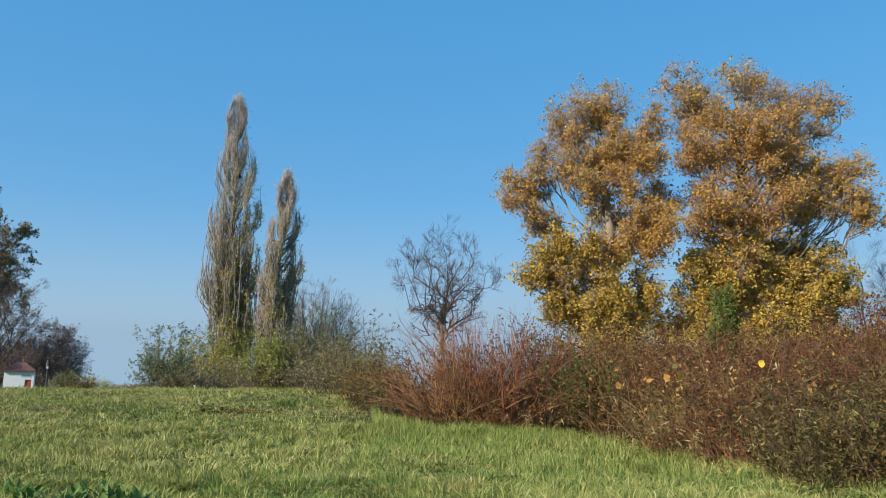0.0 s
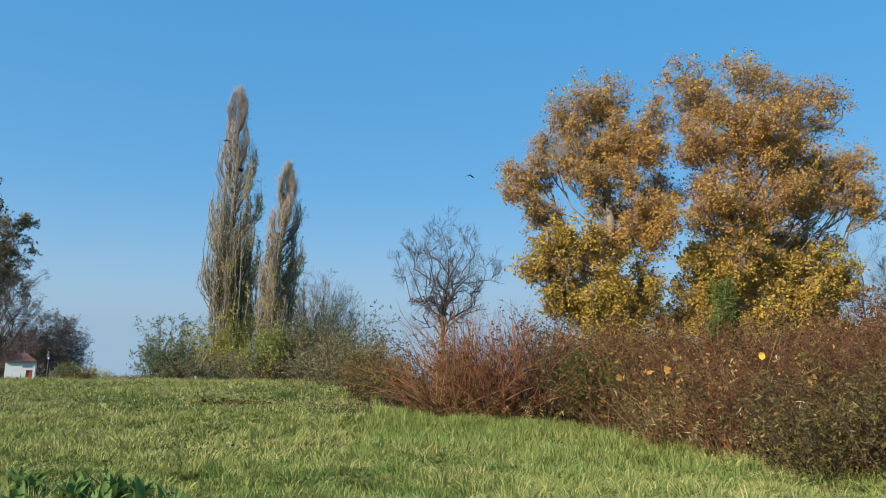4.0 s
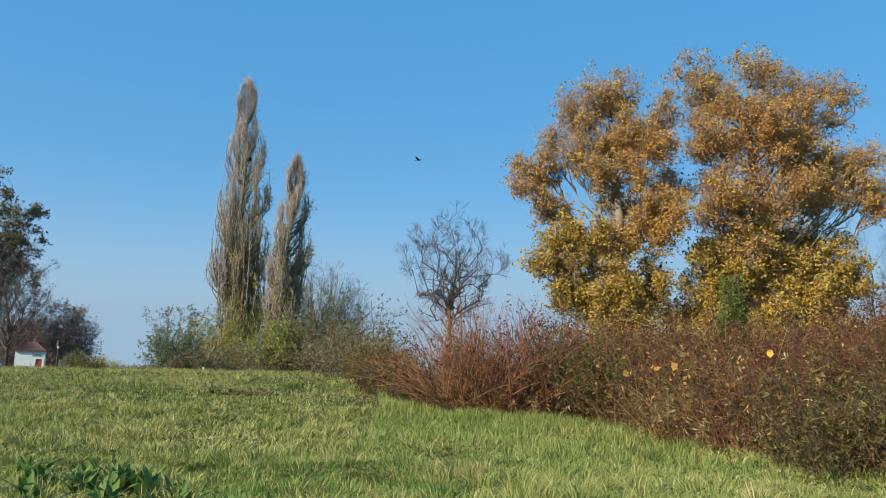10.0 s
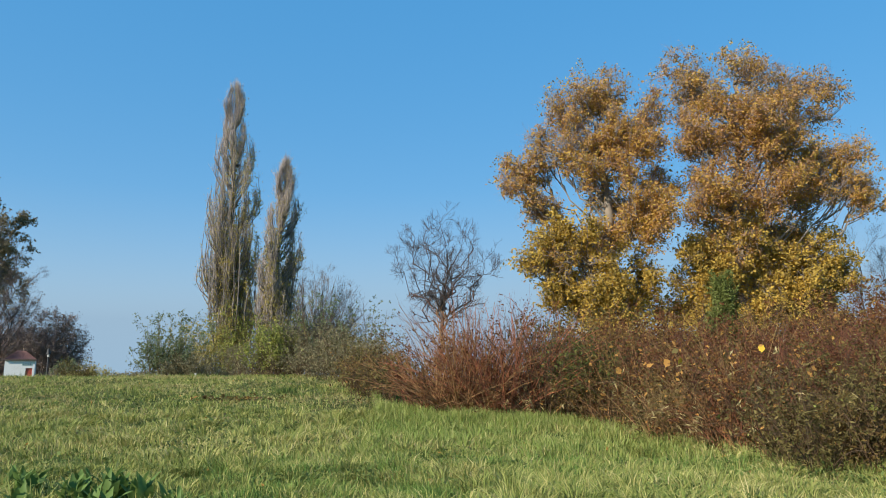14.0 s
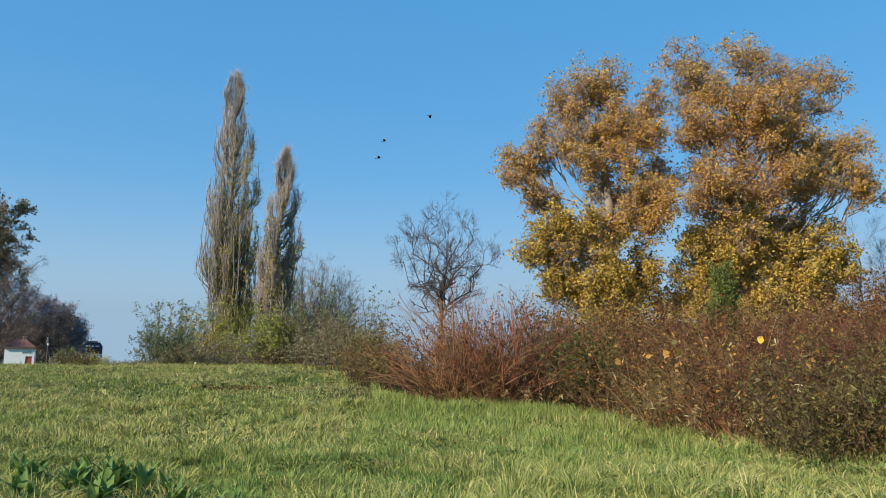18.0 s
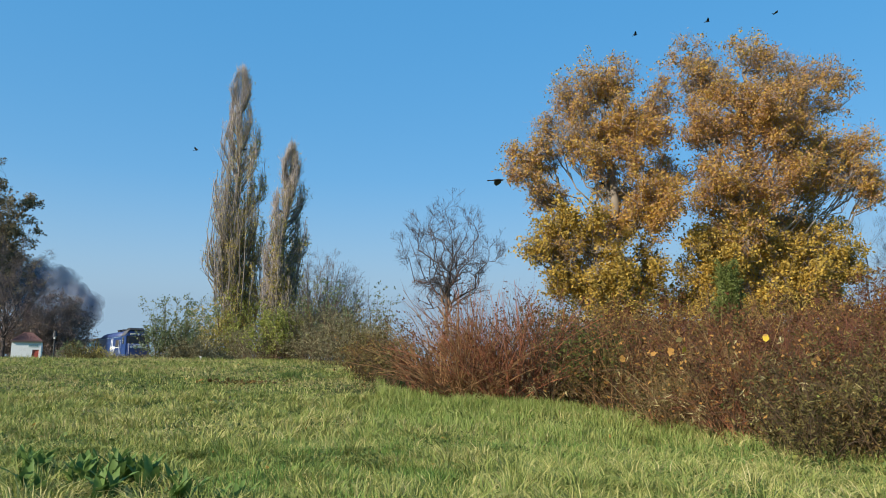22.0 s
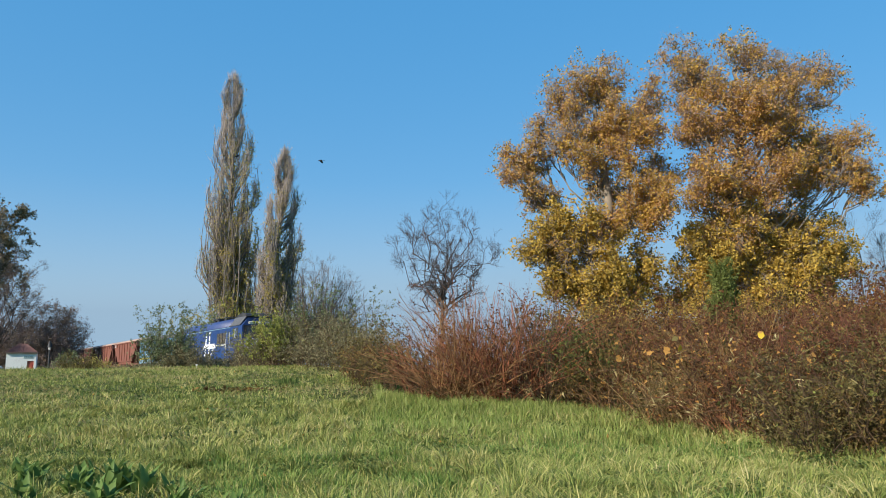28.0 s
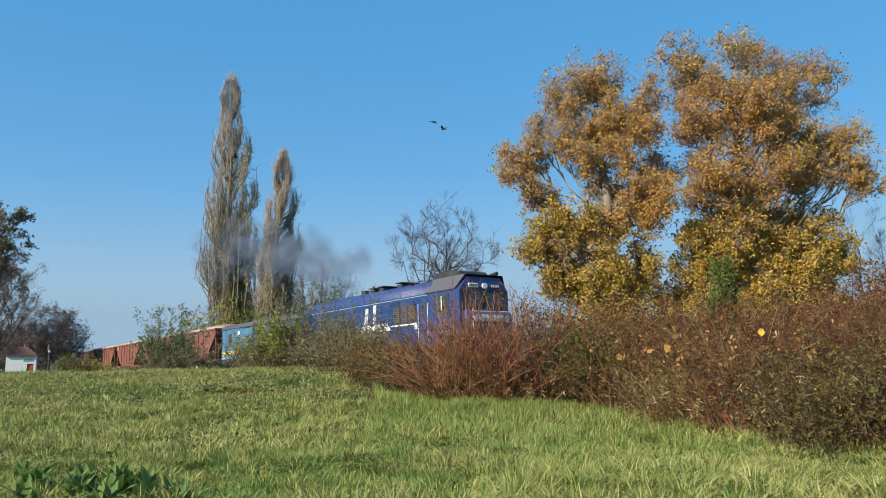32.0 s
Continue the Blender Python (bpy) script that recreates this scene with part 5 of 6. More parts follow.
for i, (x, y) in enumerate(((0.9, 8.6), (2.9, 9.2), (-0.4, 10.2), (1.6, 8.0), (3.3, 8.3), (-1.6, 9.6), (4.3, 9.6), (-2.6, 11.0), (2.2, 11.2), (0.2, 12.4), (-4.6, 12.0), (-6.5, 13.5), (3.2, 13.0))):
    tuft("grass_tuft", "tall lush dark green grass tuft in the meadow", x, y, 230 + i, 380, 0.26, (0.1, 0.22), (0.003, 0.007), "grass", 0.8)
rng = np.random.default_rng(249)
for i in range(60):
    x, y = rng.uniform(-3.5, 5.4), rng.uniform(7.2, 12.0)
    if x < 0.5 * y - 0.4:
        tuft("grass_tuft", "bluish-green tuft of long bent grass in the meadow", x, y, 260 + i, 260, 0.22, (0.12, 0.26), (0.003, 0.008), "lush", 1.0)
for i, x in enumerate((-1.3, -0.5, 0.3, 1.0, 1.7, 2.4, 3.0, 3.6)):
    tuft("grass_tuft", "tall pale grass tuft before the red-stemmed bush", x, 17.3 - 0.32 * max(0, x - 1.5) + rng.uniform(-0.3, 0.2), 290 + i, 420, 0.33, (0.14, 0.34), (0.004, 0.01), "tall", 0.8)
# unidentified dark patch in the meadow, built from brown leaf blades
rng = np.random.default_rng(250)
C = np.stack((-6.1 + rng.normal(size=160) * 0.55, 22.0 + rng.normal(size=160) * 0.4, np.zeros(160)), 1)
C[:, 2] = ground_z(C[:, 0], C[:, 1]) + 0.09
tagged(np_part("dark_grass_patch", leaf_quads(rng, C, (0.08, 0.2), 1.0), M["bramble"]), "dark patch in the grass, built of flat brown leaf blades", "leaves", kind="stuff")
C = np.array([(-5.15, 16.6, on_ground(-5.15, 16.6) + 0.12)])
pale = np_part("fallen_leaf", leaf_quads(rng, np.repeat(C, 3, 0) + rng.normal(size=(3, 3)) * 0.05, (0.16, 0.24), 1.2, 1.0), M["tall"])
tagged(pale, "large pale leaf lying on the grass", "leaf")



# ---- small white railway house ----
def railway_house(x, y, rz):
    white = painted("limewashed_wall", (0.82, 0.8, 0.74), (0.4, 0.36, 0.3), 0.3, 0.9, scale=0.9, fade=0.08)
    tile = painted("roof_tiles", (0.13, 0.055, 0.045), (0.07, 0.05, 0.04), 0.5, 0.8, scale=2.0)
    red = painted("red_door_paint", (0.42, 0.07, 0.035), amount=0.3)
    dark = painted("dark_timber", (0.1, 0.06, 0.045))
    sign_paint = painted("pale_sign", (0.4, 0.5, 0.45), amount=0.1)
    ink = painted("sign_bars", (0.06, 0.1, 0.12), amount=0.0)
    z0 = on_ground(x, y)
    h = thing("railway_house", "small whitewashed railway house with red tiled roof and red door", "house", (x, y, z0), rz=rz)
    W, D, E, Rg = 3.0, 3.0, 3.1, 4.15
    bm = bmesh.new()
    # front wall with its doorway
    dx0, dx1, dh = 0.62, 1.27, 2.2
    box(bm, -W / 2, dx0, -D / 2, -D / 2 + 0.3, -0.2, E)
    box(bm, dx1, W / 2, -D / 2, -D / 2 + 0.3, -0.2, E)
    box(bm, dx0, dx1, -D / 2, -D / 2 + 0.3, dh, E)
    part("front_wall", bm, white, h)
    part("back_wall", boxed(-W / 2, W / 2, D / 2 - 0.3, D / 2, -0.2, E), white, h)
    for sx in (-1, 1):
        bm = bmesh.new()
        x0, x1 = sorted((sx * W / 2, sx * (W / 2 - 0.3)))
        box(bm, x0, x1, -D / 2 + 0.3, D / 2 - 0.3, -0.2, E)
        part("side_wall", bm, white, h)
    # hipped roof with overhang
    o = 0.16
    bm = bmesh.new()
    b = [bm.verts.new(p) for p in ((-W / 2 - o, -D / 2 - o, E), (W / 2 + o, -D / 2 - o, E), (W / 2 + o, D / 2 + o, E), (-W / 2 - o, D / 2 + o, E))]
    c = [bm.verts.new((v.co.x, v.co.y, E + 0.1)) for v in b]
    r = [bm.verts.new((-0.5, 0, Rg)), bm.verts.new((0.3, 0, Rg))]
    for f in ((b[3], b[2], b[1], b[0]), (c[0], c[1], r[1], r[0]), (c[1], c[2], r[1]), (c[2], c[3], r[0], r[1]), (c[3], c[0], r[0])):
        bm.faces.new(f)
    for i in range(4):
        bm.faces.new((b[i], b[(i + 1) % 4], c[(i + 1) % 4], c[i]))
    roof = part("roof", bm, tile, h, "dull red tiled hipped roof")
    part("ridge_cap", boxed(-0.55, 0.35, -0.09, 0.09, Rg - 0.06, Rg + 0.07, bevel=0.03), tile, roof)
    bm = bmesh.new()
    for k in range(16):
        t = -W / 2 - o + 0.12 + k * (W + 2 * o - 0.24) / 15
        rod(bm, (t, -D / 2 - o - 0.02, E + 0.12), (t * 0.3, -0.1, Rg - 0.02), 0.035, 5)
    part("tile_ridges", bm, tile, roof)
    part("fascia", boxed(-W / 2 - o, W / 2 + o, -D / 2 - o - 0.03, -D / 2 - o - 0.003, E - 0.05, E + 0.11), dark, roof)
    door = part("door", boxed(dx0 + 0.003, dx1 - 0.003, -D / 2 + 0.08, -D / 2 + 0.14, 0.0, dh - 0.003, bevel=0.01), red, h, "red painted door")
    for zz in (0.25, 1.15):
        part("door_panel", boxed(dx0 + 0.12, dx1 - 0.12, -D / 2 + 0.06, -D / 2 + 0.079, zz, zz + 0.7, bevel=0.008), red, door)
    s = part("sign", boxed(0.2, 1.2, -D / 2 - 0.03, -D / 2 - 0.003, 2.5, 2.8, bevel=0.005), sign_paint, h, "pale name board with unreadable dark lettering")
    for k in range(5):
        part("bar", boxed(0.28 + k * 0.18, 0.4 + k * 0.18, -D / 2 - 0.04, -D / 2 - 0.032, 2.58, 2.72), ink, s)
    return h


def signal_post(x, y):
    grey = painted("post_steel", (0.02, 0.02, 0.022), amount=0.3, rough=0.6)
    white = painted("lamp_white", (0.4, 0.4, 0.39), amount=0.1)
    p = thing("lamp_post", "dark steel lamp post with a pale lantern beside the line", "lamp post", (x, y, on_ground(x, y)))
    part("pole", rod(bmesh.new(), (0, 0, -0.1), (0, 0, 3.3), 0.11, 10, 0.08), grey, p)
    part("lantern", boxed(-0.1, 0.1, -0.1, 0.1, 3.3, 3.62, bevel=0.03), white, p)
    part("hood", rod(bmesh.new(), (0, 0, 3.6), (0, 0, 4.2), 0.24, 10, 0.12), grey, p)
    part("base", boxed(-0.25, 0.25, -0.25, 0.25, -0.1, 0.25, bevel=0.03), grey, p)


railway_house(-48.65, 86.0, 26)
signal_post(-42.9, 81)
stake_white = painted("post_white", (0.5, 0.49, 0.45), amount=0.4, rough=0.8)
stake = thing("marker_post", "short white marker post on the rise", "post", (-12.4, 37.5, on_ground(-12.4, 37.5)))
bm = bmesh.new()
box(bm, -0.05, 0.05, -0.04, 0.04, -0.1, 0.2, 0.012)
part("post", bm, stake_white, stake)
part("cap", boxed(-0.058, 0.058, -0.048, 0.048, 0.203, 0.23, bevel=0.012), stake_white, stake)


# ---- the train ----
P_BLUE = painted("loco_blue", (0.007, 0.036, 0.14), (0.03, 0.03, 0.04), 0.35, 0.42, scale=0.8, fade=0.3)
P_ROOF = painted("loco_roof_blue", (0.02, 0.045, 0.15), (0.04, 0.04, 0.045), 0.5, 0.5, scale=0.8)
P_DARK = painted("sooty_black", (0.02, 0.02, 0.022), (0.08, 0.07, 0.06), 0.3, 0.6)
P_GREYD = painted("dark_grey_roof", (0.075, 0.075, 0.08), (0.04, 0.035, 0.03), 0.5, 0.65)
P_WHITE = painted("white_paint", (0.72, 0.73, 0.74), (0.3, 0.28, 0.25), 0.3, 0.4, fade=0.05)
P_CREAM = painted("number_box_cream", (0.78, 0.76, 0.6), amount=0.1)
P_BRONZE = painted("louvre_bronze", (0.085, 0.07, 0.055), (0.05, 0.04, 0.03), 0.4, 0.6)
P_VAN = painted("van_blue", (0.05, 0.155, 0.26), (0.16, 0.13, 0.1), 0.45, 0.5, scale=0.9, fade=0.25)
P_VANL = painted("van_pale_blue", (0.2, 0.33, 0.42), (0.14, 0.12, 0.1), 0.5, 0.55)
P_YELL = painted("warning_yellow", (0.62, 0.47, 0.06), (0.2, 0.15, 0.08), 0.35, 0.5)
P_RUST = painted("wagon_brown", (0.18, 0.06, 0.038), (0.09, 0.055, 0.04), 0.5, 0.6, scale=0.9, fade=0.3)
P_TOP = painted("wagon_pale_top", (0.36, 0.25, 0.2), (0.25, 0.12, 0.08), 0.5, 0.6)
P_STEEL = painted("wheel_steel", (0.13, 0.1, 0.085), rough=0.5, metal=0.5)
P_GLASS = glass("window_glass")
WHEELS = []


def wheelset(x, parent, r=0.5):
    bm = bmesh.new()
    rod(bm, (x, -1.0, r), (x, 1.0, r), 0.08, 8)
    for s in (-1, 1):
        rod(bm, (x, s * 0.69, r), (x, s * 0.82, r), r, 24)
        rod(bm, (x, s * 0.66, r), (x, s * 0.69, r), r + 0.03, 24)
        rod(bm, (x, s * 0.82, r), (x, s * 0.9, r), 0.16, 12)
        for a in range(4):
            c, d = math.cos(a * math.pi / 2) * 0.3, math.sin(a * math.pi / 2) * 0.3
            rod(bm, (x + c, s * 0.82, r + d), (x + c, s * 0.835, r + d), 0.07, 8)
    bmesh.ops.translate(bm, verts=bm.verts, vec=(-x, 0, -r))
    w = part("wheelset", bm, P_STEEL, parent)
    w.location = (x, 0, r)
    WHEELS.append((w, x, r))
    return w


def bogie(x, parent, axles, r=0.5):
    for a in axles:
        wheelset(x + a, parent, r)
    half = max(axles) + 0.75
    for s in (-1, 1):
        bm = bmesh.new()
        y = s * 1.02
        prism(bm, ((x - half, 0.5), (x - half + 0.25, 0.78), (x + half - 0.25, 0.78), (x + half, 0.5), (x + half - 0.2, 0.42), (x + 0.5, 0.5), (x - 0.5, 0.5), (x - half + 0.2, 0.42)), y - 0.06, y + 0.06)
        for a in axles:
            box(bm, x + a - 0.16, x + a + 0.16, y - 0.12, y + 0.12, 0.36, 0.64, 0.03)
            rod(bm, (x + a - 0.3, y, 0.62), (x + a - 0.3, y, 0.95), 0.09, 10)
            rod(bm, (x + a + 0.3, y, 0.62), (x + a + 0.3, y, 0.95), 0.09, 10)
        part("bogie_frame", bm, P_DARK, parent)


def buffers(parent, xe, sign):
    for s in (-1, 1):
        bm = bmesh.new()
        rod(bm, (xe, s * 0.875, 1.05), (xe + sign * 0.42, s * 0.875, 1.05), 0.1, 12)
        rod(bm, (xe + sign * 0.42, s * 0.875, 1.05), (xe + sign * 0.47, s * 0.875, 1.05), 0.23, 16)
        part("buffer", bm, P_DARK, parent)
    bm = bmesh.new()
    box(bm, *sorted((xe, xe + sign * 0.35)), -0.06, 0.06, 0.95, 1.12, 0.02)
    part("coupling", bm, P_DARK, parent)


def shell(sections, close=True):
    """A skin lofted through cross-sections [(x, [(y, z), ...]), ...]."""
    bm = bmesh.new()
    rings = [[bm.verts.new((x, y, z)) for y, z in ring] for x, ring in sections]
    n = len(rings[0])
    for a, b in zip(rings, rings[1:]):
        for i in range(n - 1):
            bm.faces.new((a[i], a[i + 1], b[i + 1], b[i]))
    if close:
        bm.faces.new(rings[0])
        bm.faces.new(rings[-1][::-1])
    return bm


def arc(w, z0, z1, n=12, edge=0.0):
    """A roof's cross-section from one eave to the other."""
    return [(-w * math.cos(math.pi * i / n), z0 + (z1 - z0) * math.sin(math.pi * i / n) ** 0.8) for i in range(n + 1)]


def locomotive():
    L = thing("locomotive", "blue diesel locomotive with white emblem, dark roof and black front", "locomotive")
    # body: x forward, its front at +8.5
    bm = bmesh.new()
    box(bm, -8.4, 6.2, -1.45, 1.45, 1.12, 3.55, 0.04)
    body = part("body", bm, P_BLUE, L)
    # roof, rounded down at the rear
    secs = []
    for x, k in ((-8.42, 0.05), (-8.2, 0.35), (-7.8, 0.62), (-7.2, 0.85), (-6.4, 1.0), (0, 1.0), (6.2, 1.0)):
        secs.append((x, arc(1.47, 3.553, 3.56 + 0.78 * k)))
    roof = part("roof", shell(secs), P_ROOF, L, "dull dark blue curved roof", True)
    for s in (-1, 1):
        part("cantrail_stripe", boxed(-8.3, 6.1, *sorted((s * 1.452, s * 1.468)), 3.47, 3.51), P_VANL, body, "thin white line below the roof")
    # fans and vents
    for x in (-0.9, 0.1, 2.0):
        bm = bmesh.new()
        box(bm, x - 0.24, x + 0.24, -0.5, 0.5, 4.3, 4.46, 0.03)
        for a in (-0.2, 0.2):
            for b in (-0.4, 0.4):
                rod(bm, (x + a, b, 4.44), (x + a, b, 4.53), 0.02, 6)
        part("roof_vent", bm, P_DARK, roof)
        part("vent_cover", boxed(x - 0.3, x + 0.3, -0.58, 0.58, 4.52, 4.58, bevel=0.02), P_GREYD, roof)
    part("exhaust_stack", rod(bmesh.new(), (-2.6, 0, 4.25), (-2.6, 0, 4.6), 0.22, 14), P_DARK, roof)
    # cab: side walls, raked front
    w, w2 = 1.45, 1.4
    cab = [
        (6.2, [(-w, 1.12), (-w, 3.55), (-1.05, 4.2), (1.05, 4.2), (w, 3.55), (w, 1.12)]),
        (8.2, [(-w, 1.12), (-w, 3.55), (-1.05, 4.2), (1.05, 4.2), (w, 3.55), (w, 1.12)]),
        (8.6, [(-w2, 1.12), (-w2, 3.5), (-0.95, 4.12), (0.95, 4.12), (w2, 3.5), (w2, 1.12)]),
    ]
    cabb = part("cab", shell(cab), P_BLUE, L)
    # nose below the windows stands further forward
    bm = bmesh.new()
    prism(bm, ((8.595, 1.12), (9.1, 1.12), (9.15, 2.35), (8.9, 2.55), (8.598, 2.6)), -1.22, 1.22)
    bmesh.ops.bevel(bm, geom=list(bm.edges), offset=0.05, segments=2, affect="EDGES")
    part("nose", bm, P_ROOF, cabb, "dark blue nose below the windscreens")
    bm = bmesh.new()
    prism(bm, ((5.9, 3.56), (8.22, 3.56), (8.22, 3.62), (5.9, 3.62)), -1.5, 1.5)
    for s in (-1, 1):
        for (ya, za), (yb, zb) in (((1.5, 3.57), (1.08, 4.23)),):
            v = [bm.verts.new(p) for p in ((6.1, s * ya, za), (8.35, s * ya, za), (8.65, s * yb, zb), (6.1, s * yb, zb))]
            bm.faces.new(v if s > 0 else v[::-1])
    v = [bm.verts.new(p) for p in ((6.1, -1.08, 4.23), (8.65, -1.08, 4.23), (8.65, 1.08, 4.23), (6.1, 1.08, 4.23))]
    bm.faces.new(v)
    part("cab_roof", bm, P_GREYD, cabb, "dark grey cab roof")
    # cooling unit on the cab roof
    bm = bmesh.new()
    prism(bm, ((5.6, 4.22), (8.0, 4.22), (7.8, 4.48), (7.2, 4.58), (6.2, 4.55), (5.75, 4.44)), -0.85, 0.85)
    bmesh.ops.bevel(bm, geom=list(bm.edges), offset=0.06, segments=2, affect="EDGES")
    part("cooling_unit", bm, P_DARK, cabb, "black cooling unit on the cab roof")
    part("horn", rod(bmesh.new(), (7.9, 0.95, 4.36), (8.4, 0.95, 4.36), 0.05, 10, 0.1), P_DARK, cabb)
    part("face_panel", boxed(8.602, 8.612, -1.3, 1.3, 2.62, 3.54), P_DARK, cabb, "near-black panel round the windscreens")
    # front face: windscreens, number boxes, lights
    for s in (-1, 1):
        part("windscreen_frame", boxed(8.55, 8.62, *sorted((s * 0.1, s * 1.12)), 2.68, 3.48, bevel=0.02), P_DARK, cabb)
        part("windscreen", boxed(8.622, 8.635, *sorted((s * 0.17, s * 1.05)), 2.75, 3.42), P_GLASS, cabb)
    part("number_box", boxed(8.55, 8.65, -0.9, -0.35, 3.63, 3.83, bevel=0.03), P_CREAM, cabb, "pale number box with worn bars")
    part("number_box", boxed(8.55, 8.65, 0.35, 0.9, 3.63, 3.83, bevel=0.03), P_DARK, cabb)
    for k in range(5):
        part("bar", boxed(8.652, 8.658, 0.4 + k * 0.095, 0.46 + k * 0.095, 3.67, 3.79), P_WHITE, cabb)
        part("bar", boxed(8.652, 8.658, -0.86 + k * 0.095, -0.8 + k * 0.095, 3.68, 3.78), P_GREYD, cabb)
    part("headlight", rod(bmesh.new(), (8.55, 0, 3.72), (8.71, 0, 3.72), 0.13, 16), P_WHITE, cabb)
    for s in (-1, 1):
        part("marker_light", rod(bmesh.new(), (9.1, s * 0.85, 2.2), (9.21, s * 0.85, 2.2), 0.16, 16), P_WHITE, cabb)
    part("nose_band", boxed(9.14, 9.18, -0.62, 0.62, 2.06, 2.36, bevel=0.01), P_CREAM, cabb, "pale band across the nose")
    bm = bmesh.new()
    for s in (-1, 1):
        rod(bm, (9.25, s * 1.15, 1.3), (9.25, s * 1.15, 2.6), 0.02, 6)
    rod(bm, (9.25, -1.15, 2.5), (9.25, 1.15, 2.5), 0.02, 6)
    for s in (-1, -0.4, 0.4, 1):
        rod(bm, (9.05, s, 2.5), (9.25, s, 2.5), 0.015, 6)
    part("front_handrail", bm, P_WHITE, cabb)
    for s in (-1, 1):
        y = s * 1.452
        part("side_window_frame", boxed(6.75, 7.85, *sorted((y, y + s * 0.02)), 2.55, 3.4, bevel=0.008), P_DARK, cabb)
        part("side_window", boxed(6.85, 7.75, *sorted((y + s * 0.021, y + s * 0.028)), 2.63, 3.32), P_GLASS, cabb)
        part("window_post", boxed(7.26, 7.33, *sorted((y + s * 0.028, y + s * 0.04)), 2.63, 3.32), P_WHITE, cabb)
        d = part("cab_door", boxed(5.5, 6.12, *sorted((y, y + s * 0.018)), 1.25, 3.38, bevel=0.008), P_BLUE, body)
        part("door_window", boxed(5.6, 6.02, *sorted((y + s * 0.02, y + s * 0.028)), 2.5, 3.2), P_GLASS, d)
        for hx in (5.4, 6.22):
            bm = bmesh.new()
            rod(bm, (hx, y + s * 0.08, 1.3), (hx, y + s * 0.08, 3.1), 0.02, 6)
            for zz in (1.32, 2.2, 3.08):
                rod(bm, (hx, y, zz), (hx, y + s * 0.08, zz), 0.015, 6)
            part("handrail", bm, P_WHITE, d)
        # louvre panels
        for k in range(3):
            x0 = 3.0 + k * 0.74
            g = part("louvre_panel", boxed(x0, x0 + 0.64, *sorted((y, y + s * 0.015)), 2.3, 3.15), P_DARK, body)
            for j in range(8):
                part("slat", boxed(x0 + 0.03, x0 + 0.61, *sorted((y + s * 0.015, y + s * 0.04)), 2.34 + j * 0.1, 2.4 + j * 0.1), P_BRONZE, g)
        # white emblem on the flank
        bm = bmesh.new()
        ya, yb = sorted((y, y + s * 0.012))
        for x0, wd, lean, z0, z1 in ((-0.3, 0.32, 0.4, 1.3, 3.3), (0.75, 0.3, 0.2, 1.3, 3.4)):
            prism(bm, ((x0, z0), (x0 + wd, z0), (x0 + wd + lean, z1), (x0 + lean, z1)), ya, yb)
        prism(bm, ((-0.5, 2.0), (2.7, 2.0), (2.4, 2.38), (-0.35, 2.38)), ya - 0.004 * (s < 0), yb + 0.004 * (s > 0))
        prism(bm, ((1.15, 1.3), (1.45, 1.3), (2.2, 1.99), (1.85, 1.99)), ya, yb)
        part("emblem", bm, P_WHITE, body, "angular white emblem on the flank")
        bm = bmesh.new()
        prism(bm, ((2.75, 2.16), (5.3, 2.16), (5.3, 2.22), (2.75, 2.22)), *sorted((y + s * 0.042, y + s * 0.05)))
        part("white_line", bm, P_CREAM, body)
        part("white_plate", boxed(4.95, 5.2, *sorted((y, y + s * 0.012)), 1.95, 2.25), P_WHITE, body)
        for x0 in (-7.2, -6.0, -4.8, -3.6):
            part("side_hatch", boxed(x0, x0 + 0.9, *sorted((y, y + s * 0.012)), 1.4, 3.2, bevel=0.006), P_BLUE, body)
        part("side_sill", boxed(-8.4, 8.2, *sorted((s * 1.3, s * 1.44)), 0.95, 1.117), P_DARK, L)
    part("headstock", boxed(8.2, 9.2, -1.3, 1.3, 0.9, 1.117, bevel=0.03), P_DARK, L)
    part("headstock", boxed(-8.75, -8.4, -1.3, 1.3, 0.9, 1.117, bevel=0.03), P_DARK, L)
    part("fuel_tank", boxed(-2.1, 2.1, -1.3, 1.3, 0.35, 0.95, bevel=0.1), P_DARK, L)
    for x in (-4.7, 4.7):
        bogie(x, L, (-1.85, 0, 1.85), 0.52)
    buffers(L, 9.2, 1)
    buffers(L, -8.75, -1)
    return L


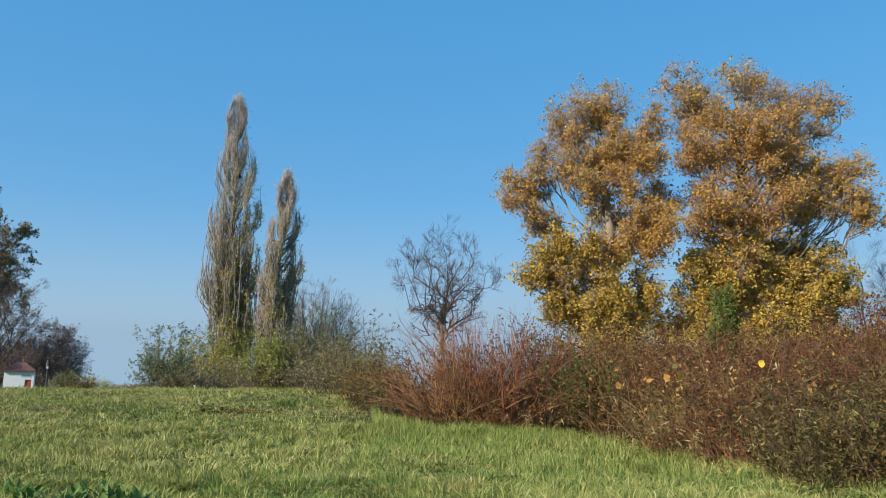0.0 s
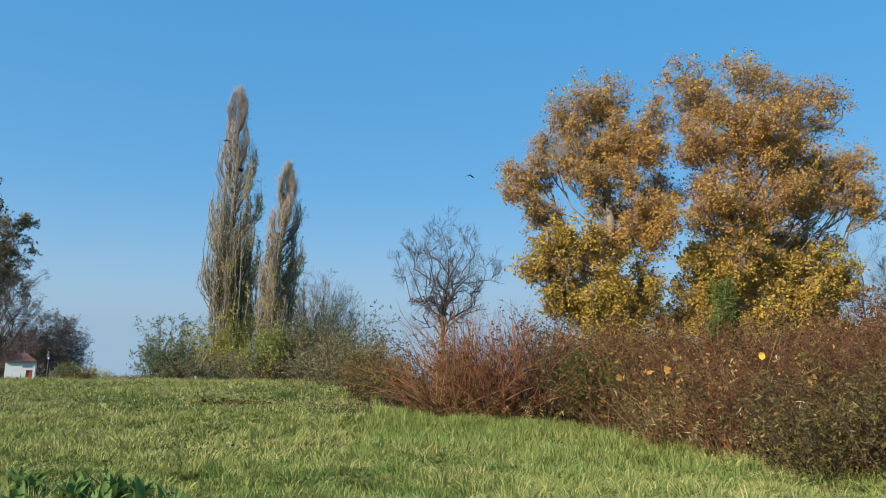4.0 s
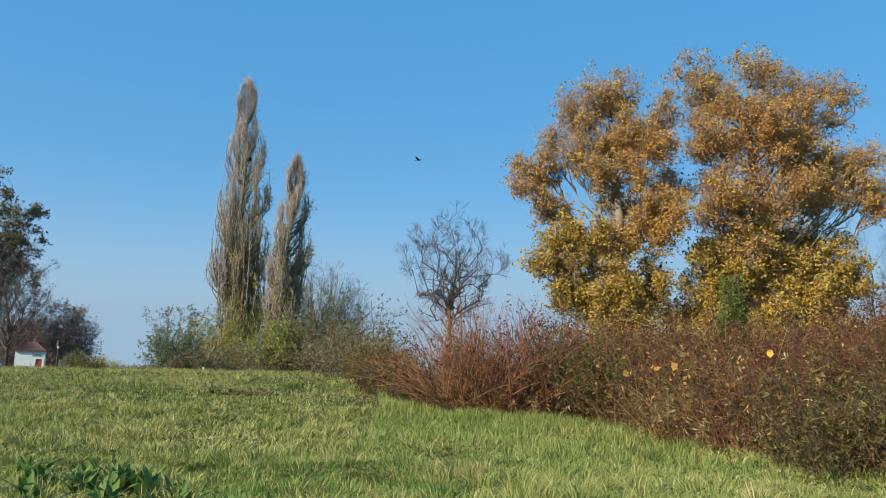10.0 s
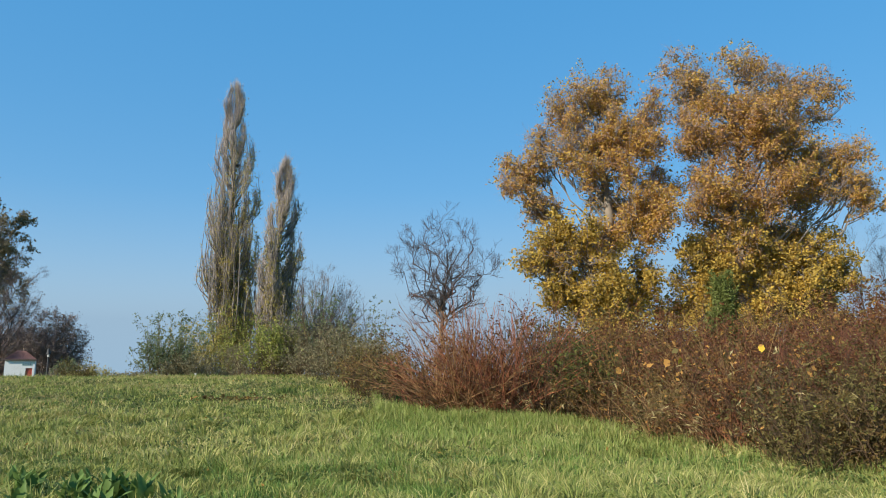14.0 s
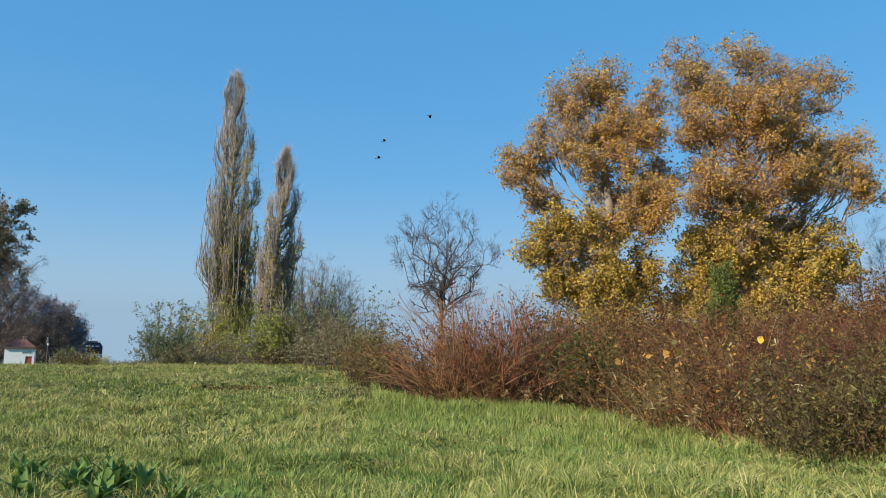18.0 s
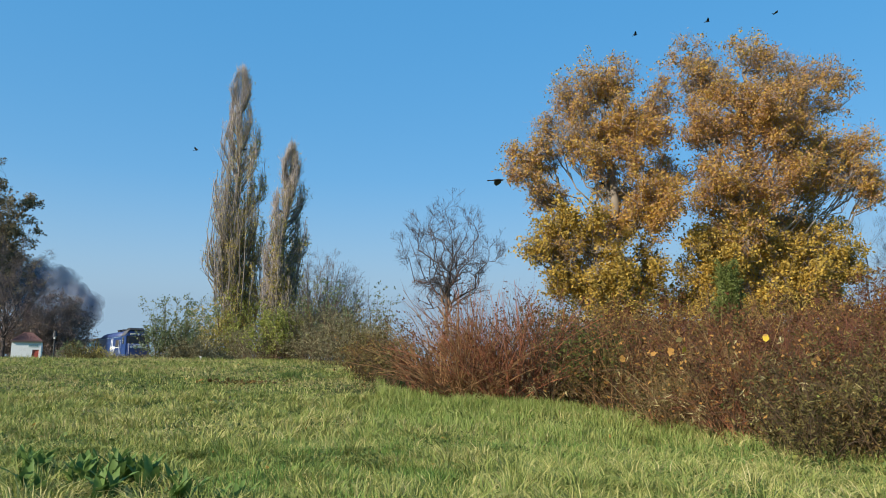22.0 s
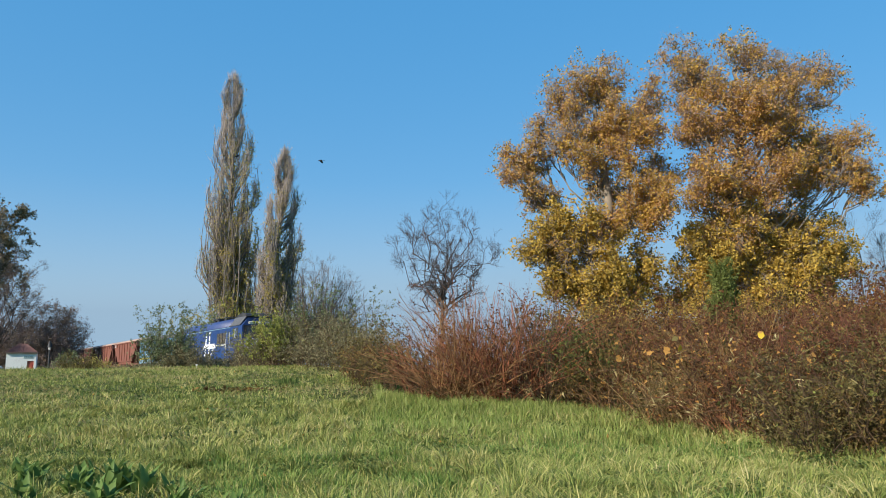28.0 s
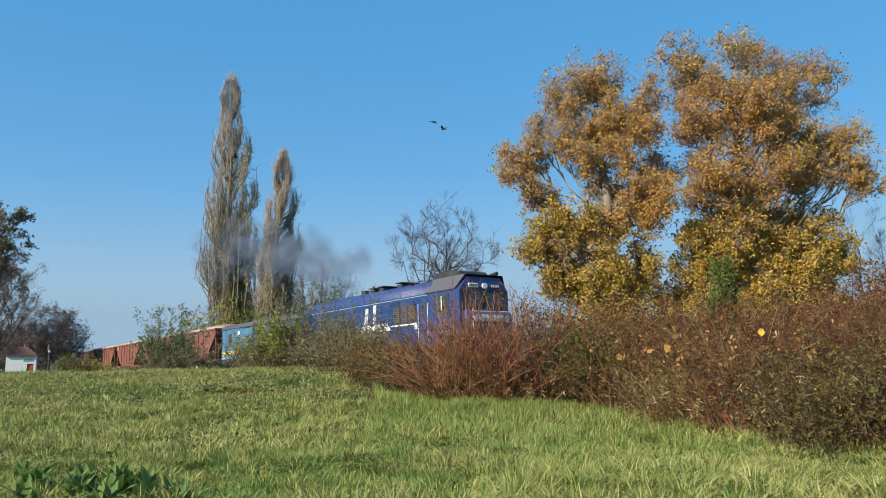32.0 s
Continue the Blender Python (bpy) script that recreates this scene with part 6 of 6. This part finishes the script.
def service_van():
    v = thing("railway_van", "weathered light blue railway van with grey roof and yellow stripe", "railway van")
    h = 7.2
    body = part("body", boxed(-h, h, -1.4, 1.4, 1.15, 3.45, bevel=0.02), P_VAN, v)
    part("roof", shell([(-h - 0.06, arc(1.46, 3.453, 3.95)), (h + 0.06, arc(1.46, 3.453, 3.95))]), P_GREYD, v, "dull dark grey arched roof", True)
    for s in (-1, 1):
        y = s * 1.402
        yy = lambda a, b: sorted((y + s * a, y + s * b))
        part("yellow_stripe", boxed(-h, h, *yy(0, 0.006), 1.55, 1.75), P_YELL, body, "faded yellow stripe along the side")
        part("lower_panel", boxed(-h, h, *yy(0, 0.004), 1.16, 1.5), P_VANL, body, "pale blue lower side")
        for k in range(15):
            x0 = -h + 0.1 + k * 0.97
            part("side_rib", boxed(x0, x0 + 0.04, *yy(0.006, 0.022), 1.2, 3.42), P_VAN, body)
        for x0 in (-2.2, 1.6):
            d = part("sliding_door", boxed(x0, x0 + 1.9, *yy(0.024, 0.06), 1.25, 3.35, bevel=0.01), P_VAN, body)
            # near-black plate on the wall puts the shade of the open gap into colour
            part("dark_gap_plate", boxed(x0 + 1.9, x0 + 2.2, *yy(0.003, 0.023), 1.25, 3.35), P_DARK, d)
            part("door_rail", boxed(x0 - 0.3, x0 + 3.0, *yy(0.06, 0.1), 3.36, 3.41), P_DARK, d)
        for x0 in (-5.6, 5.0):
            wdw = part("side_window", boxed(x0, x0 + 0.75, *yy(0.024, 0.04), 2.35, 3.1, bevel=0.006), P_GREYD, body)
            part("pane", boxed(x0 + 0.07, x0 + 0.68, *yy(0.041, 0.046), 2.42, 3.03), P_GLASS, wdw)
            for b in range(4):
                part("window_bar", boxed(x0 + 0.14 + b * 0.14, x0 + 0.17 + b * 0.14, *yy(0.047, 0.06), 2.4, 3.05), P_GREYD, wdw)
        part("notice", boxed(-3.5, -3.05, *yy(0.024, 0.03), 2.9, 3.2), P_WHITE, body)
        part("notice", boxed(-4.1, -3.5, *yy(0.024, 0.03), 1.9, 2.1), P_WHITE, body)
        part("long_grab_rail", boxed(3.9, 4.8, *yy(0.03, 0.05), 2.1, 2.14), P_DARK, body)
        part("solebar", boxed(-h, h, *sorted((s * 1.2, s * 1.38)), 0.92, 1.147), P_DARK, v)
    for e in (-1, 1):
        x = e * (h + 0.002)
        xa, xb = sorted((x, x + e * 0.02))
        part("end_door", boxed(xa, xb, -0.45, 0.45, 1.3, 3.25, bevel=0.006), P_VAN, body)
        for s in (-1, 1):
            bm = bmesh.new()
            box(bm, xa, xb, *sorted((s * 1.0, s * 1.38)), 1.2, 3.3)
            part("end_stripe", bm, P_YELL, body, "yellow warning stripe on the end wall")
        part("headstock", boxed(*sorted((e * h, e * (h + 0.25))), -1.3, 1.3, 0.92, 1.147, bevel=0.02), P_DARK, v)
        buffers(v, e * (h + 0.25), e)
        bogie(e * 4.7, v, (-0.95, 0.95), 0.46)
    return v


def hopper_wagon():
    g = thing("hopper_wagon", "rust-brown railway hopper wagon with pale top edge and sloping ends", "hopper wagon", group="hopper wagons of the train")
    h = 6.2
    # tub: full length above, drawn in by sloping ends below
    bm = bmesh.new()
    prism(bm, ((-h + 0.35, 3.75), (-h + 0.35, 3.25), (-h + 2.5, 1.55), (h - 2.5, 1.55), (h - 0.35, 3.25), (h - 0.35, 3.75)), -1.42, 1.42)
    tub = part("tub", bm, P_RUST, g)
    secs = [(-h + 0.3, arc(1.46, 3.753, 4.1)), (h - 0.3, arc(1.46, 3.753, 4.1))]
    part("cover", shell(secs), P_TOP, g, "pale curved cover", True)
    for s in (-1, 1):
        y = s * 1.42
        part("top_rail", boxed(-h + 0.3, h - 0.3, *sorted((y, y + s * 0.07)), 3.62, 3.75, bevel=0.015), P_RUST, tub)
        for k in range(9):
            x0 = -h + 0.6 + k * (2 * h - 1.25) / 8
            z = 1.6 if abs(x0) < h - 2.6 else 3.27
            part("rib", boxed(x0 - 0.04, x0 + 0.04, *sorted((y, y + s * 0.07)), z, 3.618), P_RUST, tub)
        part("side_panel", boxed(-h + 2.5, h - 2.5, *sorted((y, y + s * 0.025)), 1.5, 1.7), P_RUST, tub)
        part("white_plate", boxed(-h + 0.9, -h + 1.2, *sorted((y, y + s * 0.02)), 3.3, 3.6), P_WHITE, tub)
        part("solebar", boxed(-h, h, *sorted((s * 1.15, s * 1.35)), 0.95, 1.22), P_RUST, g)
        bm = bmesh.new()
        prism(bm, ((-h + 2.7, 1.54), (h - 2.7, 1.54), (h - 3.0, 0.75), (-h + 3.0, 0.75)), *sorted((s * 0.55, s * 1.35)))
        part("chute", bm, P_RUST, g)
    for e in (-1, 1):
        part("platform", boxed(*sorted((e * (h - 2.2), e * h)), -1.3, 1.3, 1.15, 1.22), P_DARK, g)
        bm = bmesh.new()
        for s in (-1, 1):
            rod(bm, (e * (h - 0.08), s * 1.2, 1.22), (e * (h - 0.08), s * 1.2, 2.25), 0.025, 6)
            rod(bm, (e * (h - 0.6), s * 1.3, 1.22), (e * (h - 0.6), s * 1.3, 3.1), 0.05, 6)
        rod(bm, (e * (h - 0.08), -1.2, 2.25), (e * (h - 0.08), 1.2, 2.25), 0.025, 6)
        part("end_rail", bm, P_RUST, g)
        bm = bmesh.new()
        for s in (0.35, 0.75):
            rod(bm, (e * (h - 0.3), s, 1.22), (e * (h - 0.3), s, 3.75), 0.02, 6)
        for k in range(7):
            rod(bm, (e * (h - 0.3), 0.35, 1.5 + k * 0.33), (e * (h - 0.3), 0.75, 1.5 + k * 0.33), 0.016, 6)
        part("ladder", bm, P_DARK, g)
        part("headstock", boxed(*sorted((e * h, e * (h + 0.2))), -1.3, 1.3, 0.95, 1.22), P_RUST, g)
        buffers(g, e * (h + 0.2), e)
        bogie(e * 4.4, g, (-0.9, 0.9), 0.46)
    return g


def stuffed(base, count):
    """The same thing again, its copied wheelsets noted too."""
    out = [base]
    for _ in range(count - 1):
        c = copy_thing(base, pose(0, 0, 0))
        out.append(c)
        for w in c.children:
            if w.name.startswith("wheelset"):
                WHEELS.append((w, w.location.x, w.location.z))
    return out


loco = locomotive()
van = service_van()
hoppers = stuffed(hopper_wagon(), 7)
# middle of each vehicle, metres behind the locomotive's front
TRAIN = [(loco, 8.5), (van, 17.8 + 7.2)]
TRAIN += [(w, 33.0 + 6.7 + 13.2 * k) for k, w in enumerate(hoppers)]
# time, metres of the front up the line
RUN = ((0.0, 240.0), (4.0, 215.0), (8.0, 190.0), (12.0, 164.0), (16.0, 136.0), (18.0, 122.2), (20.0, 109.6), (22.0, 96.3), (24.0, 82.4), (26.0, 68.4), (28.0, 54.4), (30.0, 40.5), (32.0, 26.6))


def run_at(t):
    ts, ss = zip(*RUN)
    return float(np.interp(t, ts, ss))


# ---- birds ----
P_CROW = painted("crow_black", (0.012, 0.012, 0.015), (0.03, 0.03, 0.035), 0.2, 0.5, scale=8)


def crow(scale=1.0):
    """A flying crow: x ahead, wings out to both sides."""
    b = thing("crow", "black crow flying against the blue sky", "bird", group="crows")
    secs = []
    for x, r in ((-0.24, 0.015), (-0.16, 0.035), (-0.05, 0.06), (0.06, 0.062), (0.14, 0.042), (0.18, 0.038), (0.22, 0.034), (0.25, 0.015), (0.31, 0.004)):
        secs.append((x * scale, [(r * scale * math.cos(a * math.pi / 4), r * scale * math.sin(a * math.pi / 4)) for a in range(9)]))
    part("body", shell(secs), P_CROW, b, smooth=True)
    bm = bmesh.new()
    o = [(-0.2, 0.03), (-0.42, 0.09), (-0.44, 0.0), (-0.42, -0.09), (-0.2, -0.03)]
    top = [bm.verts.new((x * scale, y * scale, 0.008 * scale)) for x, y in o]
    low = [bm.verts.new((x * scale, y * scale, -0.008 * scale)) for x, y in o]
    bm.faces.new(top), bm.faces.new(low[::-1])
    for i in range(5):
        bm.faces.new((low[i], low[(i + 1) % 5], top[(i + 1) % 5], top[i]))
    part("tail", bm, P_CROW, b)
    wings = []
    for s in (-1, 1):
        bm = bmesh.new()
        o = [(0.13, 0.04), (0.17, 0.2), (0.1, 0.4), (0.0, 0.55), (-0.07, 0.52), (-0.05, 0.46), (-0.12, 0.42), (-0.09, 0.36), (-0.15, 0.3), (-0.12, 0.04)]
        top = [bm.verts.new((x * scale, s * y * scale, (0.012 - 0.015 * y) * scale)) for x, y in o]
        low = [bm.verts.new((x * scale, s * y * scale, (-0.008 + 0.005 * y) * scale)) for x, y in o]
        n = len(o)
        bm.faces.new(top if s > 0 else top[::-1]), bm.faces.new(low[::-1] if s > 0 else low)
        for i in range(n):
            bm.faces.new((low[i], low[(i + 1) % n], top[(i + 1) % n], top[i]))
        wings.append((part("wing", bm, P_CROW, b), s))
    return b, wings


def flight(rows):
    """Rows of time, x, y, z: the poses that face along the way."""
    P = [Vector(r[1:]) for r in rows]
    out = []
    for i, r in enumerate(rows):
        d = P[min(i + 1, len(P) - 1)] - P[max(i - 1, 0)]
        out.append((r[0], Matrix.Translation(P[i]) @ pose(0, 0, 0, 0, -math.degrees(math.atan2(d.z, math.hypot(d.x, d.y))) * 0.6, math.degrees(math.atan2(d.y, d.x)))))
    return out


FLIGHTS = [
    ((0.00, -57.7, 100.0, 23.3), (1.00, -49.4, 95.0, 23.4), (2.00, -40.6, 90.0, 24.5), (3.00, -32.3, 82.0, 25.5), (3.50, -27.5, 78.0, 26.2), (5.50, -8.7, 62.0, 28.4), (6.00, -3.9, 58.0, 29.1), (6.50, 0.8, 54.0, 30.4), (32.00, 236.2, -150.0, 95.4)),
    ((0.00, -16.4, 72.0, 16.5), (0.59, -16.4, 72.0, 16.5), (1.60, -18.9, 80.0, 23.9), (2.00, -15.7, 80.0, 24.3), (2.50, -11.1, 78.0, 22.8), (3.00, -6.3, 76.0, 22.8), (3.50, -1.7, 72.0, 22.4), (5.89, 11.0, 50.5, 14.0), (32.00, 11.0, 50.5, 14.0)),
    ((0.00, -21.4, 75.0, 24.0), (7.51, -21.4, 75.0, 24.0), (8.00, -19.8, 78.0, 28.2), (9.00, -12.1, 76.0, 24.5), (9.30, -9.5, 75.0, 24.2), (10.00, -3.4, 72.0, 23.3), (10.80, 2.4, 66.0, 22.2), (11.20, 4.6, 60.0, 21.6), (12.45, 11.0, 50.5, 14.0), (32.00, 11.0, 50.5, 14.0)),
    ((0.00, -21.4, 75.0, 24.0), (15.79, -21.4, 75.0, 24.0), (16.50, -15.5, 78.0, 28.2), (17.00, -11.2, 80.0, 28.6), (17.50, -6.4, 80.0, 28.9), (18.00, -1.3, 80.0, 30.0), (18.50, 3.5, 80.0, 31.8), (19.00, 8.1, 80.0, 33.1), (20.50, 20.8, 78.0, 35.2), (21.50, 31.0, 78.0, 39.0), (22.00, 36.9, 78.0, 41.0), (32.00, 153.9, 78.0, 80.1)),
    ((0.00, -16.4, 72.0, 16.5), (15.50, -16.4, 72.0, 16.5), (16.50, -18.4, 78.0, 25.6), (17.00, -15.2, 80.0, 24.4), (17.50, -11.2, 82.0, 25.2), (18.00, -7.2, 82.0, 25.6), (18.50, -3.0, 82.0, 27.1), (19.00, 1.5, 82.0, 28.8), (19.50, 6.0, 82.0, 31.1), (20.00, 10.8, 82.0, 33.4), (20.50, 15.4, 82.0, 35.3), (21.00, 19.7, 82.0, 38.0), (21.50, 24.7, 82.0, 39.9), (22.00, 30.7, 82.0, 41.9), (22.50, 37.9, 82.0, 44.0), (32.00, 175.8, 82.0, 83.5)),
    ((0.00, -16.4, 72.0, 16.5), (15.37, -16.4, 72.0, 16.5), (16.50, -17.7, 80.0, 25.9), (17.00, -14.3, 85.0, 27.2), (17.50, -10.6, 86.0, 27.9), (18.00, -6.9, 86.0, 28.9), (18.50, -3.6, 86.0, 30.0), (19.00, 0.6, 86.0, 30.6), (19.50, 5.0, 86.0, 31.2), (20.00, 9.0, 86.0, 32.9), (21.00, 16.3, 86.0, 37.5), (22.00, 23.2, 86.0, 42.1), (22.50, 28.8, 86.0, 45.1), (32.00, 134.1, 86.0, 103.3)),
    ((0.00, 208.9, 60.0, -321.9), (18.60, 39.1, 60.0, 23.5), (19.00, 35.4, 60.0, 30.9), (19.25, 33.0, 60.0, 35.5), (32.00, -89.8, 60.0, 267.3)),
    ((0.00, -433.7, 30.0, -22.9), (21.00, -18.0, 30.0, 7.9), (21.50, -8.1, 30.0, 8.6), (22.00, 2.1, 30.0, 9.2), (22.50, 12.4, 30.0, 10.0), (22.80, 19.1, 30.0, 10.5), (32.00, 224.1, 30.0, 26.1)),
    ((0.00, -240.6, 95.0, -26.1), (20.50, -51.2, 95.0, 25.6), (21.00, -46.6, 95.0, 26.9), (21.50, -40.0, 93.0, 28.0), (22.00, -32.5, 92.0, 29.0), (22.50, -20.6, 90.0, 29.6), (23.00, -13.4, 88.0, 28.6), (23.50, -8.7, 85.0, 28.4), (24.00, -3.0, 82.0, 30.1), (24.50, 4.9, 78.0, 29.9), (25.00, 11.9, 70.0, 28.9), (25.50, 17.5, 62.0, 27.3), (32.00, 90.6, -42.0, 7.4)),
    ((0.00, -21.4, 75.0, 24.0), (22.12, -21.4, 75.0, 24.0), (22.50, -19.1, 78.0, 25.7), (23.00, -16.5, 80.0, 27.0), (23.50, -9.9, 80.0, 28.0), (24.00, -6.0, 78.0, 26.4), (24.50, -4.2, 77.0, 26.7), (25.00, -4.1, 74.5, 25.3), (25.50, -5.2, 72.0, 23.8), (26.30, -7.2, 73.5, 23.6), (27.50, -9.4, 78.0, 23.8), (28.00, -13.1, 78.0, 24.3), (28.40, -16.8, 80.0, 25.1), (29.47, -16.4, 72.0, 16.5), (32.00, -16.4, 72.0, 16.5)),
    ((0.00, -16.4, 72.0, 16.5), (21.55, -16.4, 72.0, 16.5), (22.50, -15.0, 80.0, 23.1), (23.00, -9.8, 78.0, 22.2), (23.50, -4.8, 76.0, 22.0), (24.00, -0.2, 74.0, 22.2), (24.50, 3.5, 68.0, 21.9), (26.37, 11.0, 50.5, 14.0), (32.00, 11.0, 50.5, 14.0)),
    ((0.00, -16.4, 72.0, 16.5), (23.35, -16.4, 72.0, 16.5), (24.20, -14.2, 80.0, 20.9), (24.50, -11.6, 80.0, 21.0), (25.00, -7.6, 78.0, 21.6), (25.50, -4.0, 76.0, 22.4), (28.30, 11.0, 50.5, 14.0), (32.00, 11.0, 50.5, 14.0)),
    ((0.00, -252.7, 30.0, 187.6), (24.10, 8.3, 30.0, 18.0), (24.50, 12.6, 30.0, 15.2), (25.00, 17.7, 30.0, 12.7), (25.20, 19.5, 30.0, 11.7), (32.00, 81.8, 30.0, -21.0)),
    ((0.00, -16.4, 72.0, 16.5), (21.90, -16.4, 72.0, 16.5), (23.00, -15.7, 78.0, 24.8), (23.50, -10.5, 78.0, 25.2), (23.80, -8.3, 78.1, 26.3), (24.00, -6.9, 78.4, 27.2), (24.20, -6.6, 79.4, 27.7), (24.35, -7.3, 79.9, 27.9), (24.50, -8.7, 80.0, 28.0), (25.00, -12.0, 80.0, 27.8), (26.50, -21.4, 75.0, 24.0), (32.00, -21.4, 75.0, 24.0)),
    ((0.00, 11.0, 50.5, 14.0), (29.82, 11.0, 50.5, 14.0), (31.50, 4.0, 65.0, 23.1), (32.00, 0.5, 68.0, 24.2)),
    ((0.00, 12.5, 50.5, 16.0), (29.70, 12.5, 50.5, 16.0), (31.50, 3.4, 66.0, 24.3), (32.00, -0.5, 70.0, 25.7)),
]
CROWS = [(crow(), f) for f in FLIGHTS]


def perched(x, y, z, rz):
    b = thing("crow", "black crow perched on a high twig", "bird", (x, y, z), "crows", rz)
    secs = []
    for t, r in ((-0.26, 0.012), (-0.15, 0.04), (-0.03, 0.07), (0.08, 0.065), (0.15, 0.045), (0.2, 0.042), (0.24, 0.03), (0.31, 0.005)):
        secs.append((t * 0.55, [(r * math.cos(a * math.pi / 4), t * 0.8 + r * math.sin(a * math.pi / 4)) for a in range(9)]))
    part("body", shell(secs), P_CROW, b, smooth=True)
    bm = bmesh.new()
    for s in (-0.03, 0.03):
        rod(bm, (0, s, -0.05), (0.02, s, -0.2), 0.006, 5)
    part("legs", bm, P_CROW, b)


for p in ((16.35, 50.50, 24.72, 20),):
    perched(*p)


# ---- exhaust smoke ----
SMOKE_DARK = smoke_material("dark_smoke", (0.15, 0.175, 0.225), 0.24)
SMOKE_PALE = smoke_material("pale_smoke", (0.19, 0.225, 0.28), 0.045)
PUFFS = []


def puff(rng, r, mat):
    bm = bmesh.new()
    o = Vector(rng.uniform(-20, 20, 3))
    for k, f in enumerate((1.0, 0.92, 0.83, 0.74, 0.64, 0.53, 0.41, 0.28)):
        got = bmesh.ops.create_icosphere(bm, subdivisions=2, radius=r * f)["verts"]
        for v in got:
            v.co *= 1 + 0.5 * noise.noise(v.co / r * 1.3 + o) + 0.25 * noise.noise(v.co / r * 3 + o * (k + 1))
    ob = part("smoke_puff", bm, mat, None, smooth=True)
    ob.visible_shadow = False
    return tagged(ob, "drifting puff of grey diesel smoke", "smoke", "exhaust smoke")


def make_smoke():
    rng = np.random.default_rng(77)
    births = list(np.arange(7.0, 15.5, 0.5)) + list(np.arange(13.5, 20.6, 0.09)) + list(np.arange(28.2, 31.7, 0.075))
    for k, tb in enumerate(births):
        dark = tb < 25.0
        ob = puff(rng, rng.uniform(1.5, 2.6) if dark else rng.uniform(0.8, 1.4), SMOKE_DARK if dark else SMOKE_PALE)
        s0 = run_at(tb) + 11.1
        rise = rng.uniform(0.8, 2.7) if dark else rng.uniform(0.7, 2.1)
        side, away = rng.normal() * 0.5 + 0.1, rng.normal() * 0.5
        wind = -1.0 if dark else -0.08
        rows = []
        spin = rng.uniform(-6, 6, 3)
        for t in sorted({0.0, *[r[0] for r in RUN if r[0] < tb], tb}):
            rows.append((t, pose(*along_track(run_at(t) + 11.1, 0, RAIL_Z + 2.4))))
        for d in (0.35, 0.9, 1.8, 3.2, 5.5, 9.0, 14.0, 27.0):
            t = tb + d
            if t > 32.0 and t - d > 31.0 and d > 2:
                break
            lag = 1.8 * (1 - math.exp(-d / 0.5))
            g = d ** 0.92
            p = Vector(along_track(s0 - lag + side * g, away * g, RAIL_Z + 3.0 + 2.2 * (1 - math.exp(-d / 0.3)) + rise * g)) + Vector((wind * d * (1 + 0.16 * d if dark else 1 + 0.09 * d), (-1.1 if dark else 0.1) * d, 0.03 * d * d if dark else 0))
            rows.append((min(t, 32.0 + d * 0.01), pose(*p, spin[0] * g, spin[1] * g, spin[2] * g)))
            if t >= 32.0:
                break
        PUFFS.append((ob, rows))


make_smoke()


def motions():
    """All that moves: the train and its wheels, the crows and their wings, the smoke."""
    RZ = TRACK_DEG - 90
    for ob, back in TRAIN:
        walk(ob, [(t, pose(*along_track(s + back, 0, RAIL_Z), 0, 0, RZ)) for t, s in RUN])
    for w, x, r in WHEELS:
        rows = []
        for i in range(321):
            t = i * 0.1
            rows.append((t, pose(x, 0, r, 0, math.degrees((240.0 - run_at(t)) / r), 0)))
        walk(w, rows)
    for (b, wings), rows in CROWS:
        walk(b, flight(rows))
        ph = hash_phase(rows[0][1])
        for w, s in wings:
            walk(w, [(i * 0.07, pose(0, 0, 0, s * (8 + 34 * math.sin(i * 0.07 * 2 * math.pi * 3.2 + ph)), 0, 0)) for i in range(458)])
    for ob, rows in PUFFS:
        walk(ob, rows)


def hash_phase(v):
    return (v * 7.31) % 6.28


motions()
